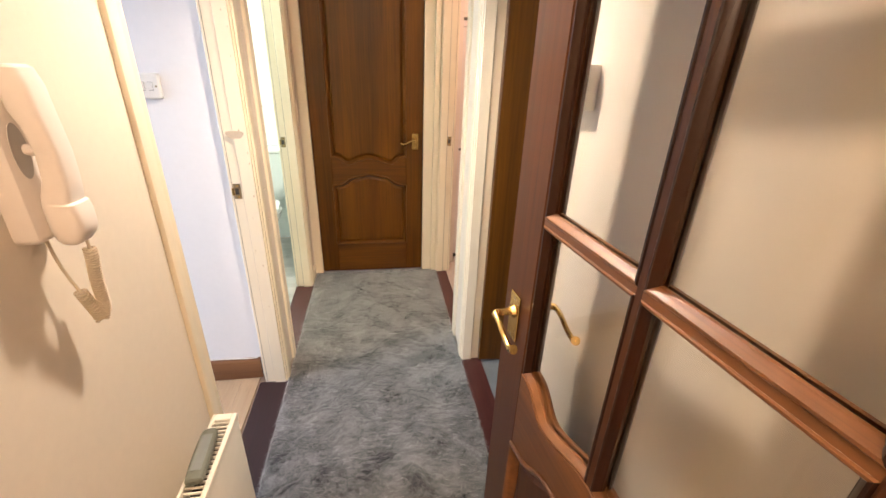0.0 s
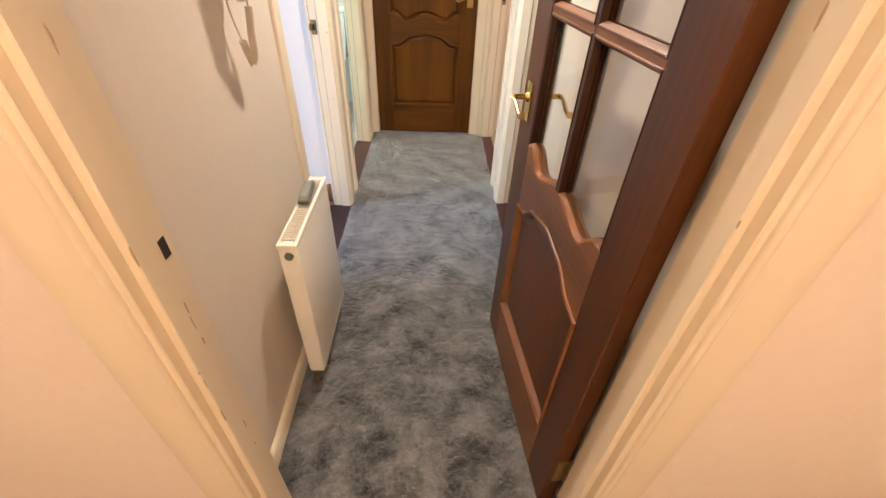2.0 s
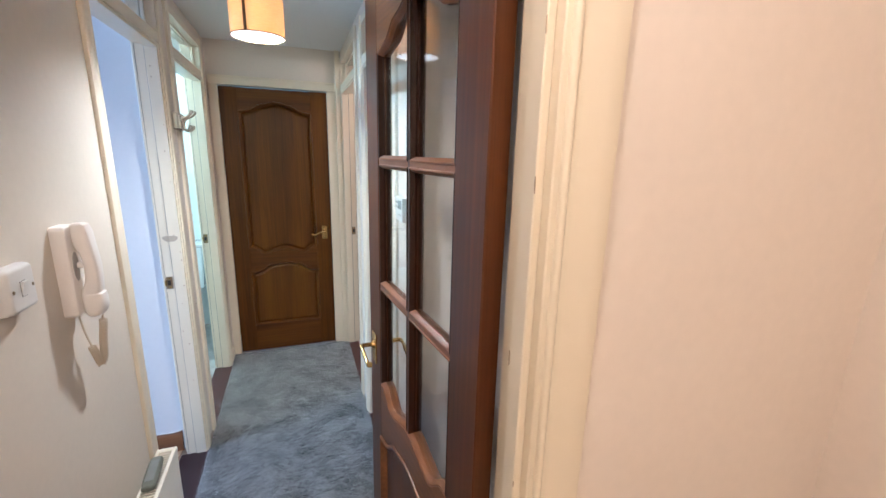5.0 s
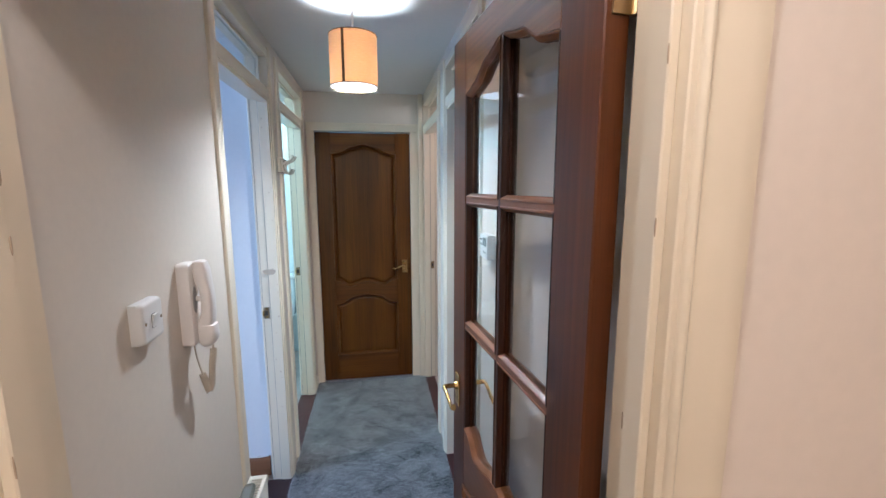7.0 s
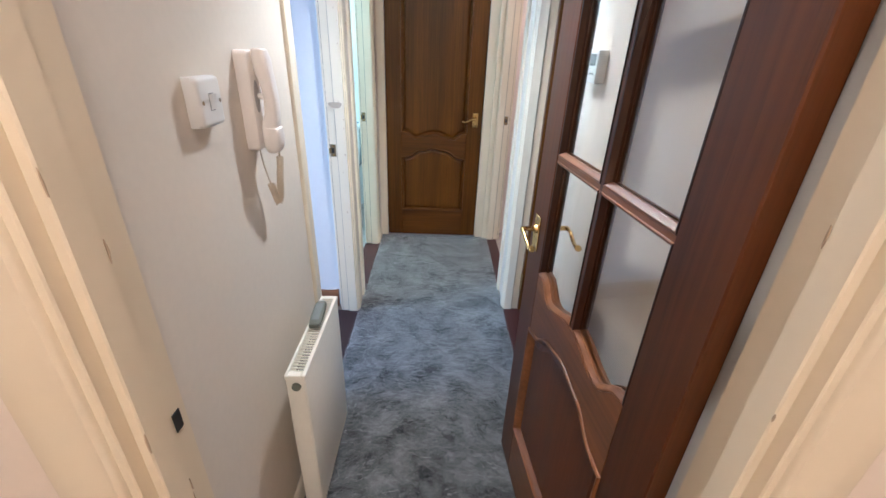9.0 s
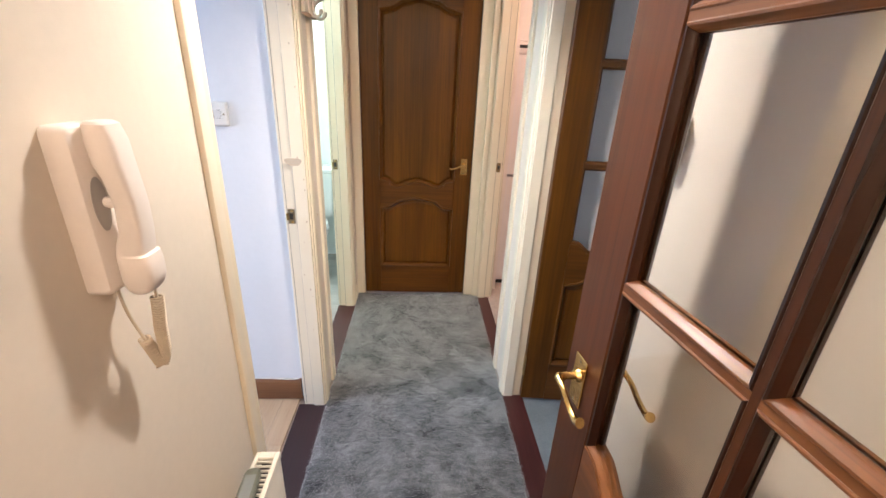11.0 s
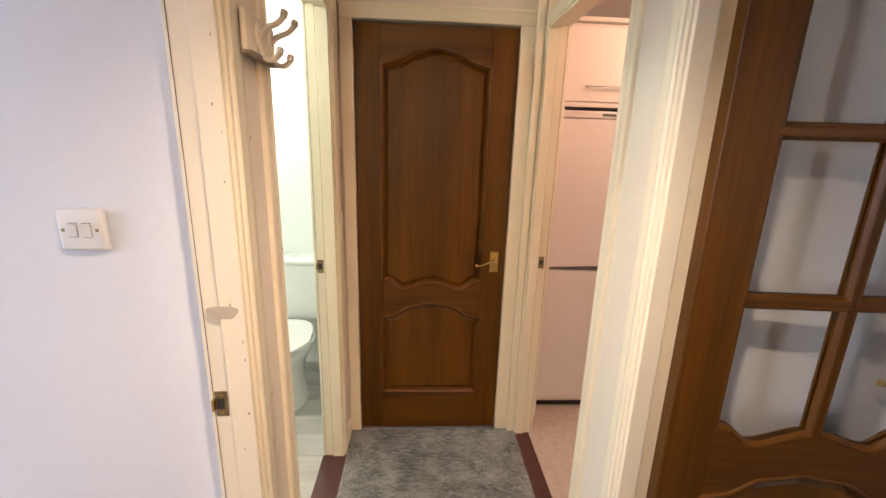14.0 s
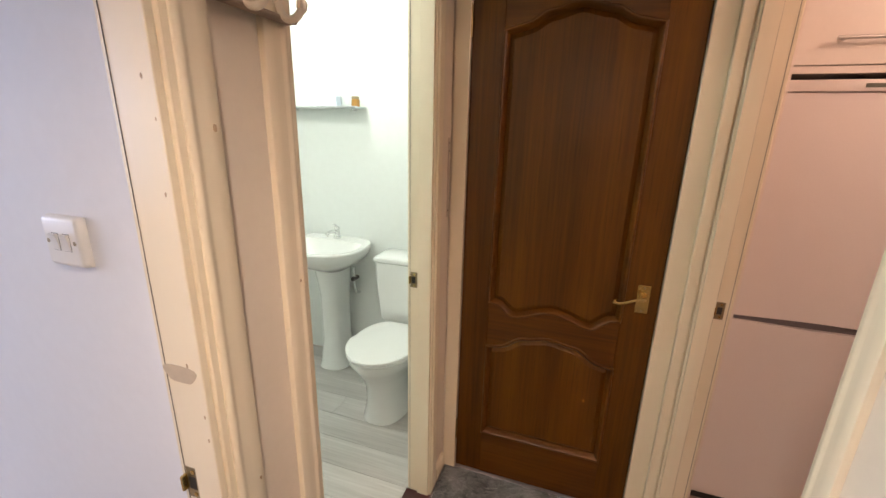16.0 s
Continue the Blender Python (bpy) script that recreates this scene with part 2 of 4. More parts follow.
def carpet_material(name, dark, light):
    """Cut-pile carpet: brushed patches of pile, tuft grain and tangled bump."""
    m = bpy.data.materials.new(name)
    m.use_nodes = True
    n, l = m.node_tree.nodes, m.node_tree.links
    bs = n["Principled BSDF"]
    tc = n.new("ShaderNodeTexCoord")
    nodes = []
    for sc, det, dis, ro in ((7.5, 5, 0.35, 0.65), (24, 3, 0.3, 0.6), (260, 3, 0.0, 0.7), (90, 3, 0.5, 0.6)):
        no = n.new("ShaderNodeTexNoise")
        l.new(tc.outputs["Object"], no.inputs[0])
        no.inputs["Scale"].default_value, no.inputs["Detail"].default_value = sc, det
        no.inputs["Distortion"].default_value, no.inputs["Roughness"].default_value = dis, ro
        nodes.append(no)
    total = None
    for no, w in zip(nodes, (0.52, 0.16, 0.18, 0.14)):
        a = n.new("ShaderNodeMath")
        a.operation = "MULTIPLY_ADD"
        a.inputs[1].default_value = w
        l.new(no.outputs[0], a.inputs[0])
        if total:
            l.new(total.outputs[0], a.inputs[2])
        else:
            a.inputs[2].default_value = 0
        total = a
    mr = n.new("ShaderNodeMapRange")
    mr.inputs[1].default_value, mr.inputs[2].default_value = 0.41, 0.60
    l.new(total.outputs[0], mr.inputs[0])
    mix = n.new("ShaderNodeMix")
    mix.data_type = "RGBA"
    mix.inputs[6].default_value, mix.inputs[7].default_value = (*dark, 1), (*light, 1)
    l.new(mr.outputs[0], mix.inputs[0])
    l.new(mix.outputs[2], bs.inputs["Base Color"])
    bs.inputs["Roughness"].default_value = 0.9
    bs.inputs["Sheen Weight"].default_value = 1.0
    bs.inputs["Sheen Roughness"].default_value = 0.32
    bs.inputs["Specular IOR Level"].default_value = 0.15
    ad = n.new("ShaderNodeMath")
    ad.operation = "ADD"
    l.new(nodes[2].outputs[0], ad.inputs[0])
    l.new(nodes[3].outputs[0], ad.inputs[1])
    bp = n.new("ShaderNodeBump")
    bp.inputs["Strength"].default_value, bp.inputs["Distance"].default_value = 0.9, 0.006
    l.new(ad.outputs[0], bp.inputs["Height"])
    l.new(bp.outputs[0], bs.inputs["Normal"])
    return m


M_CARPET = carpet_material("grey_cut_pile_carpet", (0.024, 0.027, 0.029), (0.240, 0.247, 0.248))

M_CUFF = material("brown_binding", (0.12, 0.07, 0.035), 0.7, vary=0.15)
M_JOINT_SHADE = material("joint_shadow_grey", (0.15, 0.125, 0.10), 0.8, vary=0.2)
M_GRIP = material("grip_shade_grey", (0.18, 0.16, 0.17), 0.6, vary=0.1)
M_FRINGE = material("pale_carpet_fibre", (0.36, 0.37, 0.38), 0.9, vary=0.2)
M_HINGE = material("dull_brass_hinge", (0.45, 0.33, 0.16), 0.38, 1.0, vary=0.2)
M_CORD = material("cream_cord_rubber", (0.55, 0.46, 0.34), 0.45, vary=0.06)
M_PHSH = material("recess_shade_grey", (0.42, 0.40, 0.38), 0.45, vary=0.05)
M_DARKLINE = material("dark_grey_gap", (0.10, 0.095, 0.09), 0.6, vary=0.1)
M_DARKIN = material("shadowed_metal", (0.03, 0.027, 0.024), 0.8, vary=0.1)
M_VALVE = material("tarnished_valve_metal", (0.16, 0.14, 0.12), 0.45, 0.7, vary=0.25)
M_GREYD = material("grey_display", (0.20, 0.22, 0.22), 0.25, vary=0.08)
M_HOOK = material("cream_hook_enamel", (0.76, 0.68, 0.56), 0.3, vary=0.05)
M_HOOKU = material("brown_ledge", (0.36, 0.28, 0.22), 0.7, vary=0.15)
M_PLATEP = material("painted_steel_strip", (0.52, 0.44, 0.37), 0.4, vary=0.12)
M_WORN = material("worn_brown_paint", (0.52, 0.43, 0.32), 0.6, vary=0.12)
M_CHIP = material("exposed_wood_chip", (0.50, 0.37, 0.24), 0.8, vary=0.3)
M_CHROME = material("chrome_metal", (0.75, 0.76, 0.77), 0.1, 1.0, vary=0.04, bump=0)
M_SHELF = material("frosted_shelf_glass", (0.62, 0.72, 0.74), 0.25, vary=0.03)
M_AMBER = material("amber_jar_plastic", (0.42, 0.20, 0.05), 0.25, vary=0.1)
M_PALEBL = material("pale_blue_carton", (0.62, 0.70, 0.78), 0.5, vary=0.06)

# ---- mesh helpers ----


def part(name, bm, mat, parent=None, label="", category="", group="", kind="", smooth=True, m=None):
    """Links a bmesh as one mesh object, under a thing, a part or nothing."""
    bmesh.ops.recalc_face_normals(bm, faces=bm.faces)
    me = bpy.data.meshes.new(name)
    bm.to_mesh(me)
    bm.free()
    for f in me.polygons:
        f.use_smooth = smooth
    if smooth:
        me.set_sharp_from_angle(angle=radians(32))
    for x in mat if isinstance(mat, (list, tuple)) else [mat]:
        me.materials.append(x)
    ob = new(name, me)
    if parent:
        ob.parent = parent
    if m is not None:
        ob.matrix_basis = m
    return tagged(ob, label, category, group, kind)


def thing(name, at, label, category, group="", m=None):
    ob = new(name)
    ob.empty_display_size = 0.1
    ob.matrix_basis = m if m is not None else pose(*at)
    return tagged(ob, label, category, group)


def box(x0, x1, y0, y1, z0, z1, bevel=0.0, seg=1, bm=None):
    b = bmesh.new()
    vs = [b.verts.new((x, y, z)) for x in (x0, x1) for y in (y0, y1) for z in (z0, z1)]
    for q in ((0, 1, 3, 2), (4, 6, 7, 5), (0, 4, 5, 1), (2, 3, 7, 6), (0, 2, 6, 4), (1, 5, 7, 3)):
        b.faces.new([vs[i] for i in q])
    bmesh.ops.recalc_face_normals(b, faces=b.faces)
    if bevel:
        bmesh.ops.bevel(b, geom=list(b.edges), offset=bevel, segments=seg, profile=0.5, affect="EDGES")
    if bm is None:
        return b
    me = bpy.data.meshes.new("tmp")
    b.to_mesh(me)
    b.free()
    bm.from_mesh(me)
    bpy.data.meshes.remove(me)
    return bm


def prism(outline, axis, a, b, bm=None):
    """Extrudes a closed outline of (u, v) along an axis from a to b."""
    bm = bm or bmesh.new()
    order = {"x": lambda u, v, w: (w, u, v), "y": lambda u, v, w: (u, w, v), "z": lambda u, v, w: (u, v, w)}[axis]
    lo = [bm.verts.new(order(u, v, a)) for u, v in outline]
    hi = [bm.verts.new(order(u, v, b)) for u, v in outline]
    k = len(outline)
    for i in range(k):
        bm.faces.new((lo[i], lo[(i + 1) % k], hi[(i + 1) % k], hi[i]))
    bm.faces.new(lo[::-1])
    bm.faces.new(hi)
    return bm


def tube(points, radii, sides=10, bm=None, closed=False, flat=(1, 1)):
    """A round bar swept along points."""
    bm = bm or bmesh.new()
    pts = [Vector(p) for p in points]
    if not isinstance(radii, (list, tuple)):
        radii = [radii] * len(pts)
    rings, up = [], None
    for i, p in enumerate(pts):
        d = (pts[min(i + 1, len(pts) - 1)] - pts[max(i - 1, 0)]).normalized()
        if up is None:
            up = d.orthogonal().normalized()
        up = (up - d * up.dot(d)).normalized()
        side = d.cross(up)
        rings.append([bm.verts.new(p + radii[i] * (flat[0] * math.cos(2 * math.pi * j / sides) * up + flat[1] * math.sin(2 * math.pi * j / sides) * side)) for j in range(sides)])
    for r, s in zip(rings, rings[1:]):
        for j in range(sides):
            bm.faces.new((r[j], r[(j + 1) % sides], s[(j + 1) % sides], s[j]))
    bm.faces.new(rings[0][::-1])
    bm.faces.new(rings[-1])
    return bm


def smooth_path(points, n=6):
    """Catmull-Rom through the points."""
    p = [Vector(q) for q in points]
    p = [2 * p[0] - p[1], *p, 2 * p[-1] - p[-2]]
    out = []
    for i in range(1, len(p) - 2):
        for k in range(n):
            t = k / n
            out.append(0.5 * (2 * p[i] + (p[i + 1] - p[i - 1]) * t + (2 * p[i - 1] - 5 * p[i] + 4 * p[i + 1] - p[i + 2]) * t * t + (3 * p[i] - p[i - 1] - 3 * p[i + 1] + p[i + 2]) * t ** 3))
    out.append(p[-2])
    return out


def lathe(profile, n=24, bm=None, centre=(0, 0), squash=(1, 1), caps=True):
    """Turns a profile of (radius, z) about an upright axis."""
    bm = bm or bmesh.new()
    rings = []
    for r, z in profile:
        rings.append([bm.verts.new((centre[0] + squash[0] * r * math.cos(2 * math.pi * j / n), centre[1] + squash[1] * r * math.sin(2 * math.pi * j / n), z)) for j in range(n)])
    for r, s in zip(rings, rings[1:]):
        for j in range(n):
            bm.faces.new((r[j], r[(j + 1) % n], s[(j + 1) % n], s[j]))
    if caps and profile[0][0] > 0.0001:
        bm.faces.new(rings[0][::-1])
    if caps and profile[-1][0] > 0.0001:
        bm.faces.new(rings[-1])
    return bm


def loft(sections, cap=True, bm=None):
    """Joins rings of equal count into one skin."""
    bm = bm or bmesh.new()
    rings = [[bm.verts.new(p) for p in s] for s in sections]
    k = len(rings[0])
    for r, s in zip(rings, rings[1:]):
        for j in range(k):
            bm.faces.new((r[j], r[(j + 1) % k], s[(j + 1) % k], s[j]))
    if cap:
        bm.faces.new(rings[0][::-1])
        bm.faces.new(rings[-1])
    return bm


def offset_loop(loop, d):
    """Moves a counter-clockwise outline of (x, z) inwards by d."""
    out, k = [], len(loop)
    for i in range(k):
        a, b, c = (Vector(loop[j % k]) for j in (i - 1, i, i + 1))
        u, v = (b - a).normalized(), (c - b).normalized()
        nu, nv = Vector((-u.y, u.x)), Vector((-v.y, v.x))
        s = nu + nv
        out.append(tuple(b + s * (d / max(0.45, 1 + nu.dot(nv)))))
    return out


def rings_between(loop, steps, side, bm=None, fill=False):
    """Faces between offsets of an outline: steps are (inset, y), side is the sign of y."""
    bm = bm or bmesh.new()
    rings = [[bm.verts.new((x, side * y, z)) for x, z in offset_loop(loop, d)] for d, y in steps]
    k = len(loop)
    for r, s in zip(rings, rings[1:]):
        for j in range(k):
            bm.faces.new((r[j], r[(j + 1) % k], s[(j + 1) % k], s[j]))
    if fill:
        bm.faces.new(rings[-1])
    return bm


def wave(keys, u, n=9):
    """A height between keyed (u, z), eased like a planed curve."""
    for (u0, z0), (u1, z1) in zip(keys, keys[1:]):
        if u <= u1 or (u1, z1) == keys[-1]:
            t = min(1, max(0, (u - u0) / (u1 - u0)))
            return z0 + (z1 - z0) * (t * t * (3 - 2 * t))
    return keys[-1][1]


# ---- doors ----
DW, DH, DT = 0.711, 1.976, 0.040
STILE = 0.113
TOP_KEYS = [(0, 1.815), (0.06, 1.822), (0.15, 1.832), (0.30, 1.868), (0.5, 1.889), (0.70, 1.868), (0.85, 1.832), (0.94, 1.822), (1, 1.815)]
MID_KEYS = [(0, 0.835), (0.05, 0.833), (0.20, 0.786), (0.5, 0.824), (0.80, 0.786), (0.95, 0.833), (1, 0.835)]
ARCH_KEYS = [(0, 0.642), (0.10, 0.650), (0.30, 0.702), (0.5, 0.718), (0.70, 0.702), (0.90, 0.650), (1, 0.642)]


def curve_pts(keys, x0, x1, a=0.0, b=1.0, n=26):
    """Points along a keyed curve between fractions a and b of the opening from x0 to x1."""
    return [(x0 + (x1 - x0) * (a + (b - a) * i / n), wave(keys, a + (b - a) * i / n)) for i in range(n + 1)]


def opening_outline(x0, x1, low, high):
    """Counter-clockwise outline: low and high are heights or lists of points from left to right."""
    lo = low if isinstance(low, list) else [(x0, low), (x1, low)]
    hi = high if isinstance(high, list) else [(x0, high), (x1, high)]
    return lo + hi[::-1]


def lever_handle(door, x, z, sign, towards, group):
    """Brass lever on a short back plate; sign: the face of the door, towards: the way the lever points along x."""
    h = part("door_handle", box(x - 0.021, x + 0.021, sign * DT / 2, sign * (DT / 2 + 0.004), z - 0.052, z + 0.052, 0.0015), M_BRASS, door, "polished brass lever handle on a short plate")
    y = sign * (DT / 2 + 0.004)
    bm = tube([(x, y, z + 0.012), (x, y + sign * 0.008, z + 0.012)], [0.014, 0.011], 14)
    s = towards
    path = smooth_path([(x, y + sign * 0.004, z + 0.012), (x, y + sign * 0.030, z + 0.013), (x + s * 0.006, y + sign * 0.042, z + 0.014), (x + s * 0.030, y + sign * 0.043, z + 0.010), (x + s * 0.060, y + sign * 0.042, z - 0.004), (x + s * 0.085, y + sign * 0.042, z - 0.010), (x + s * 0.098, y + sign * 0.040, z - 0.004)], 4)
    k = len(path)
    radii = [0.0075 if i < k * 0.35 else 0.0055 + 0.0045 * max(0, (i / k - 0.75) * 4) for i in range(k)]
    tube(path, radii, 10, bm)
    part("lever", bm, M_BRASS, h)
    for dz in (-0.043, 0.043):
        part("screw", tube([(x, y - sign * 0.002, z + dz), (x, y + sign * 0.0012, z + dz)], 0.0035, 8), M_OLDBRASS, h)


def panel_door(name, wood_v, wood_h, m, label, glazed=False, lever=(-1, 1), bead_mat=None, bead_up=None):
    """A moulded timber door, hinged at x = 0; glazed ones have six panes over one raised panel."""
    door = thing(name, (0, 0, 0), label, "door", m=m)
    t = DT / 2
    L, R = STILE, DW - STILE
    part("stile", box(0, L, -t, t, 0.004, DH, 0.0025), wood_v, door)
    part("stile", box(R, DW, -t, t, 0.004, DH, 0.0025), wood_v, door)
    part("bottom_rail", box(L, R, -t, t, 0.004, 0.215, 0.0), wood_h, door)
    part("top_rail", prism(curve_pts(TOP_KEYS, L, R) + [(R, DH - 0.002), (L, DH - 0.002)], "y", -t, t), wood_h, door)
    part("middle_rail", prism(curve_pts(ARCH_KEYS, L, R) + curve_pts(MID_KEYS, L, R)[::-1], "y", -t, t), wood_h, door)
    lower = opening_outline(L, R, 0.215, curve_pts(ARCH_KEYS, L, R))
    section = [(-0.004, t + 0.0003), (-0.003, t + 0.0040), (0.000, t + 0.0062), (0.004, t + 0.0058), (0.008, t + 0.002), (0.012, t - 0.005), (0.015, t - 0.0125), (0.018, t - 0.0172)]

    def raised(outline):
        bm = bmesh.new()
        for s in (1, -1):
            rings_between(outline, [(0.010, t - 0.0175), (0.018, t - 0.0175), (0.034, t - 0.0095)], s, bm, fill=True)
        part("panel", bm, wood_v, door, smooth=False)
        bm = bmesh.new()
        for s in (1, -1):
            rings_between(outline, section, s, bm)
        part("panel_moulding", bm, wood_h, door)

    raised(lower)
    if not glazed:
        raised(opening_outline(L, R, curve_pts(MID_KEYS, L, R), curve_pts(TOP_KEYS, L, R)))
    else:
        c, h = (L + R) / 2, 0.0055
        zs = [1.164, 1.532]
        mid = lambda keys, a, b: curve_pts(keys, L, R, a, b, 14)
        fh = h / (R - L)
        cells = []
        for x0, x1, a, b in ((L, c - h, 0.0, 0.5 - fh), (c + h, R, 0.5 + fh, 1.0)):
            cells += [(x0, x1, mid(MID_KEYS, a, b), zs[0] - h), (x0, x1, zs[0] + h, zs[1] - h), (x0, x1, zs[1] + h, mid(TOP_KEYS, a, b))]
        part("glazing_bar", box(c - h, c + h, -t + 0.003, t - 0.003, 0.822, 1.890), wood_v, door)
        for z in zs:
            for x0, x1 in ((L, c - h), (c + h, R)):
                part("glazing_bar", box(x0, x1, -t + 0.003, t - 0.003, z - h, z + h), wood_h, door)
        bead = [(0.0, t - 0.0028), (0.002, t - 0.001), (0.005, t - 0.0015), (0.009, t - 0.006), (0.0105, t - 0.010), (0.0125, t - 0.012), (0.0125, 0.003)]
        for x0, x1, lo, hi in cells:
            out = opening_outline(x0, x1, lo, hi)
            bm = bmesh.new()
            for s in (1, -1):
                rings_between(out, bead, s, bm)
            # Upright faces take the second wood, shade-dark on the entry door.
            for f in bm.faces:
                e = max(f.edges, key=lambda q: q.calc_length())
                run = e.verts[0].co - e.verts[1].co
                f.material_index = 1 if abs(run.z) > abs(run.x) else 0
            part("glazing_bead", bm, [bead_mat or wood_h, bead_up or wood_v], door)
            bm = bmesh.new()
            inner = offset_loop(out, 0.0115)
            front, back = [bm.verts.new((x, 0.002, z)) for x, z in inner], [bm.verts.new((x, -0.002, z)) for x, z in inner]
            k = len(inner)
            bm.faces.new(front)
            bm.faces.new(back[::-1])
            for j in range(k):
                bm.faces.new((front[j], front[(j + 1) % k], back[(j + 1) % k], back[j]))
            part("glass_pane", bm, M_GLASS, door, "clear glass pane", smooth=False).visible_shadow = False
    for s in (1, -1):
        lever_handle(door, DW - 0.052, 0.935, s, -1, "")
    for z in (0.20, 1.845):
        side = lever[0]
        bm = box(-0.004, 0.0, side * (t - 0.030), side * t, z - 0.05, z + 0.05)
        tube([(-0.004, side * (t + 0.004), z - 0.05), (-0.004, side * (t + 0.004), z + 0.05)], 0.0055, 10, bm)
        tube([(-0.004, side * (t + 0.004), z + 0.05), (-0.004, side * (t + 0.004), z + 0.056)], 0.0035, 8, bm)
        part("hinge", bm, M_HINGE, door, "brass butt hinge")
    return door


# ---- structure ----
# The two corridor walls: local x points into the wall's own room, y along the corridor, z up.
LEFT = pose(-0.395, 0, 0, 0, 0, 0.55)
LX = 0.0
RXW = 0.490
WALL_T = 0.088
WEST = -4.0
EAST = 4.0
SOUTH = -4.6
FRONT = -2.83
BACK = -2.735
EL, ER = -0.269, 0.453  # inner faces of the entry jambs


def wall(name, x0, x1, y0, y1, z0, z1, mat, m=None):
    return part(name, box(x0, x1, y0, y1, z0, z1), mat, kind="structure", smooth=False, m=m)


# left corridor wall (faces the corridor at local x = 0, its back at -WALL_T)
L1N, L1F, L2N, L2F = -1.795, -1.115, -0.892, -0.185
R1N, R1F, R2N, R2F = -1.760, -1.050, -0.790, -0.036
for n_, (a, b) in enumerate(((-2.735, L1N - 0.03), (L1F + 0.03, L2N - 0.03), (L2F + 0.03, 0.0))):
    wall("wall_west", -WALL_T, 0, a, b, 0, CEIL, M_WALL, LEFT)
for a, b in ((L1N - 0.03, L1F + 0.03), (L2N - 0.03, L2F + 0.03)):
    wall("wall_west", -WALL_T, 0, a, b, 2.215, CEIL, M_WALL, LEFT)
# right corridor wall
for a, b in ((-2.735, R1N - 0.03), (R1F + 0.03, R2N - 0.03)):
    wall("wall_east", RXW, RXW + WALL_T, a, b, 0, CEIL, M_WALL)
for a, b in ((R1N - 0.03, R1F + 0.03), (R2N - 0.03, R2F + 0.03)):
    wall("wall_east", RXW, RXW + WALL_T, a, b, 2.215, CEIL, M_WALL)
# end wall with the cupboard door, and what is behind it
wall("wall_north", -0.395, -0.375, 0.0, 0.09, 0, CEIL, M_WALL)
wall("wall_north", 0.452, 0.578, 0.0, 0.09, 0, CEIL, M_WALL)
wall("wall_north", -0.375, 0.452, 0.0, 0.09, 2.045, CEIL, M_WALL)
# entry wall, seen from both sides
wall("wall_south", -1.6, -0.307, FRONT, BACK, 0, CEIL, M_LOBBY)
wall("wall_south", 0.487, 1.35, FRONT, BACK, 0, CEIL, M_LOBBY)
wall("wall_south", -0.307, 0.487, FRONT, BACK, 2.05, CEIL, M_LOBBY)
# lobby behind the camera
wall("wall_lobby_west", -1.7, -1.6, -5.2, FRONT + 0.095, 0, CEIL, M_LOBBY)
wall("wall_lobby_east", 1.25, 1.35, -5.2, FRONT + 0.095, 0, CEIL, M_LOBBY)
wall("wall_lobby_south", -1.7, 1.35, -5.3, -5.2, 0, CEIL, M_LOBBY)
# west room
part("wall_room_north", box(-3.9, -WALL_T - 0.004, -1.068, -0.968, 0, CEIL), M_ROOM, kind="structure", smooth=False, m=LEFT)
wall("wall_room_west", -4.1, -4.0, -4.4, -1.0, 0, 0.85, M_ROOM)
wall("wall_room_west", -4.1, -4.0, -4.4, -1.0, 2.1, CEIL, M_ROOM)
wall("wall_room_west", -4.1, -4.0, -4.4, -3.2, 0.85, 2.1, M_ROOM)
wall("wall_room_west", -4.1, -4.0, -1.35, -1.0, 0.85, 2.1, M_ROOM)
wall("wall_room_south", -4.1, -1.7, -4.5, -4.4, 0, CEIL, M_ROOM)
# east room
wall("wall_east_room_north", RXW + WALL_T, 4.1, -0.985, -0.885, 0, CEIL, M_ROOM)
wall("wall_east_room_east", 4.0, 4.1, -4.6, -0.985, 0, CEIL, M_ROOM)
wall("wall_east_room_south", 1.35, 4.1, -4.7, -4.6, 0, 0.8, M_ROOM)
wall("wall_east_room_south", 1.35, 4.1, -4.7, -4.6, 2.1, CEIL, M_ROOM)
wall("wall_east_room_south", 1.35, 1.5, -4.7, -4.6, 0.8, 2.1, M_ROOM)
wall("wall_east_room_south", 2.5, 4.1, -4.7, -4.6, 0.8, 2.1, M_ROOM)
# bathroom
BW = 0.69
wall("wall_bath_north", -2.2, -0.485, BW, BW + 0.1, 0, CEIL, M_BATHWALL)
wall("wall_bath_west", -2.3, -2.2, -0.96, BW + 0.1, 0, CEIL, M_BATHWALL)
wall("wall_bath_east", -0.485, -0.395, 0.0, BW + 0.1, 0, CEIL, M_BATHWALL)
wall("wall_bath_south", -2.3, -0.50, -0.966, -0.955, 0, CEIL, M_BATHWALL, None)
# kitchen
wall("wall_kitchen_north", 0.60, 3.0, 0.80, 0.90, 0, CEIL, M_KWALL)
wall("wall_kitchen_west", 0.50, 0.636, 0.09, 0.90, 0, CEIL, M_KWALL)
wall("wall_kitchen_east", 3.0, 3.1, -0.885, 0.90, 0, CEIL, M_KWALL)
wall("wall_kitchen_south", RXW + WALL_T, 3.1, -0.884, -0.874, 0, CEIL, M_KWALL)
# ceilings and base floor
part("ceiling", box(-4.1, 4.1, -5.3, 0.95, CEIL, CEIL + 0.1), M_CEIL, kind="structure", smooth=False)
part("floor", box(-4.1, 4.1, -5.3, 0.95, -0.16, -0.020), M_KFLOOR, kind="structure", smooth=False)
# carpets


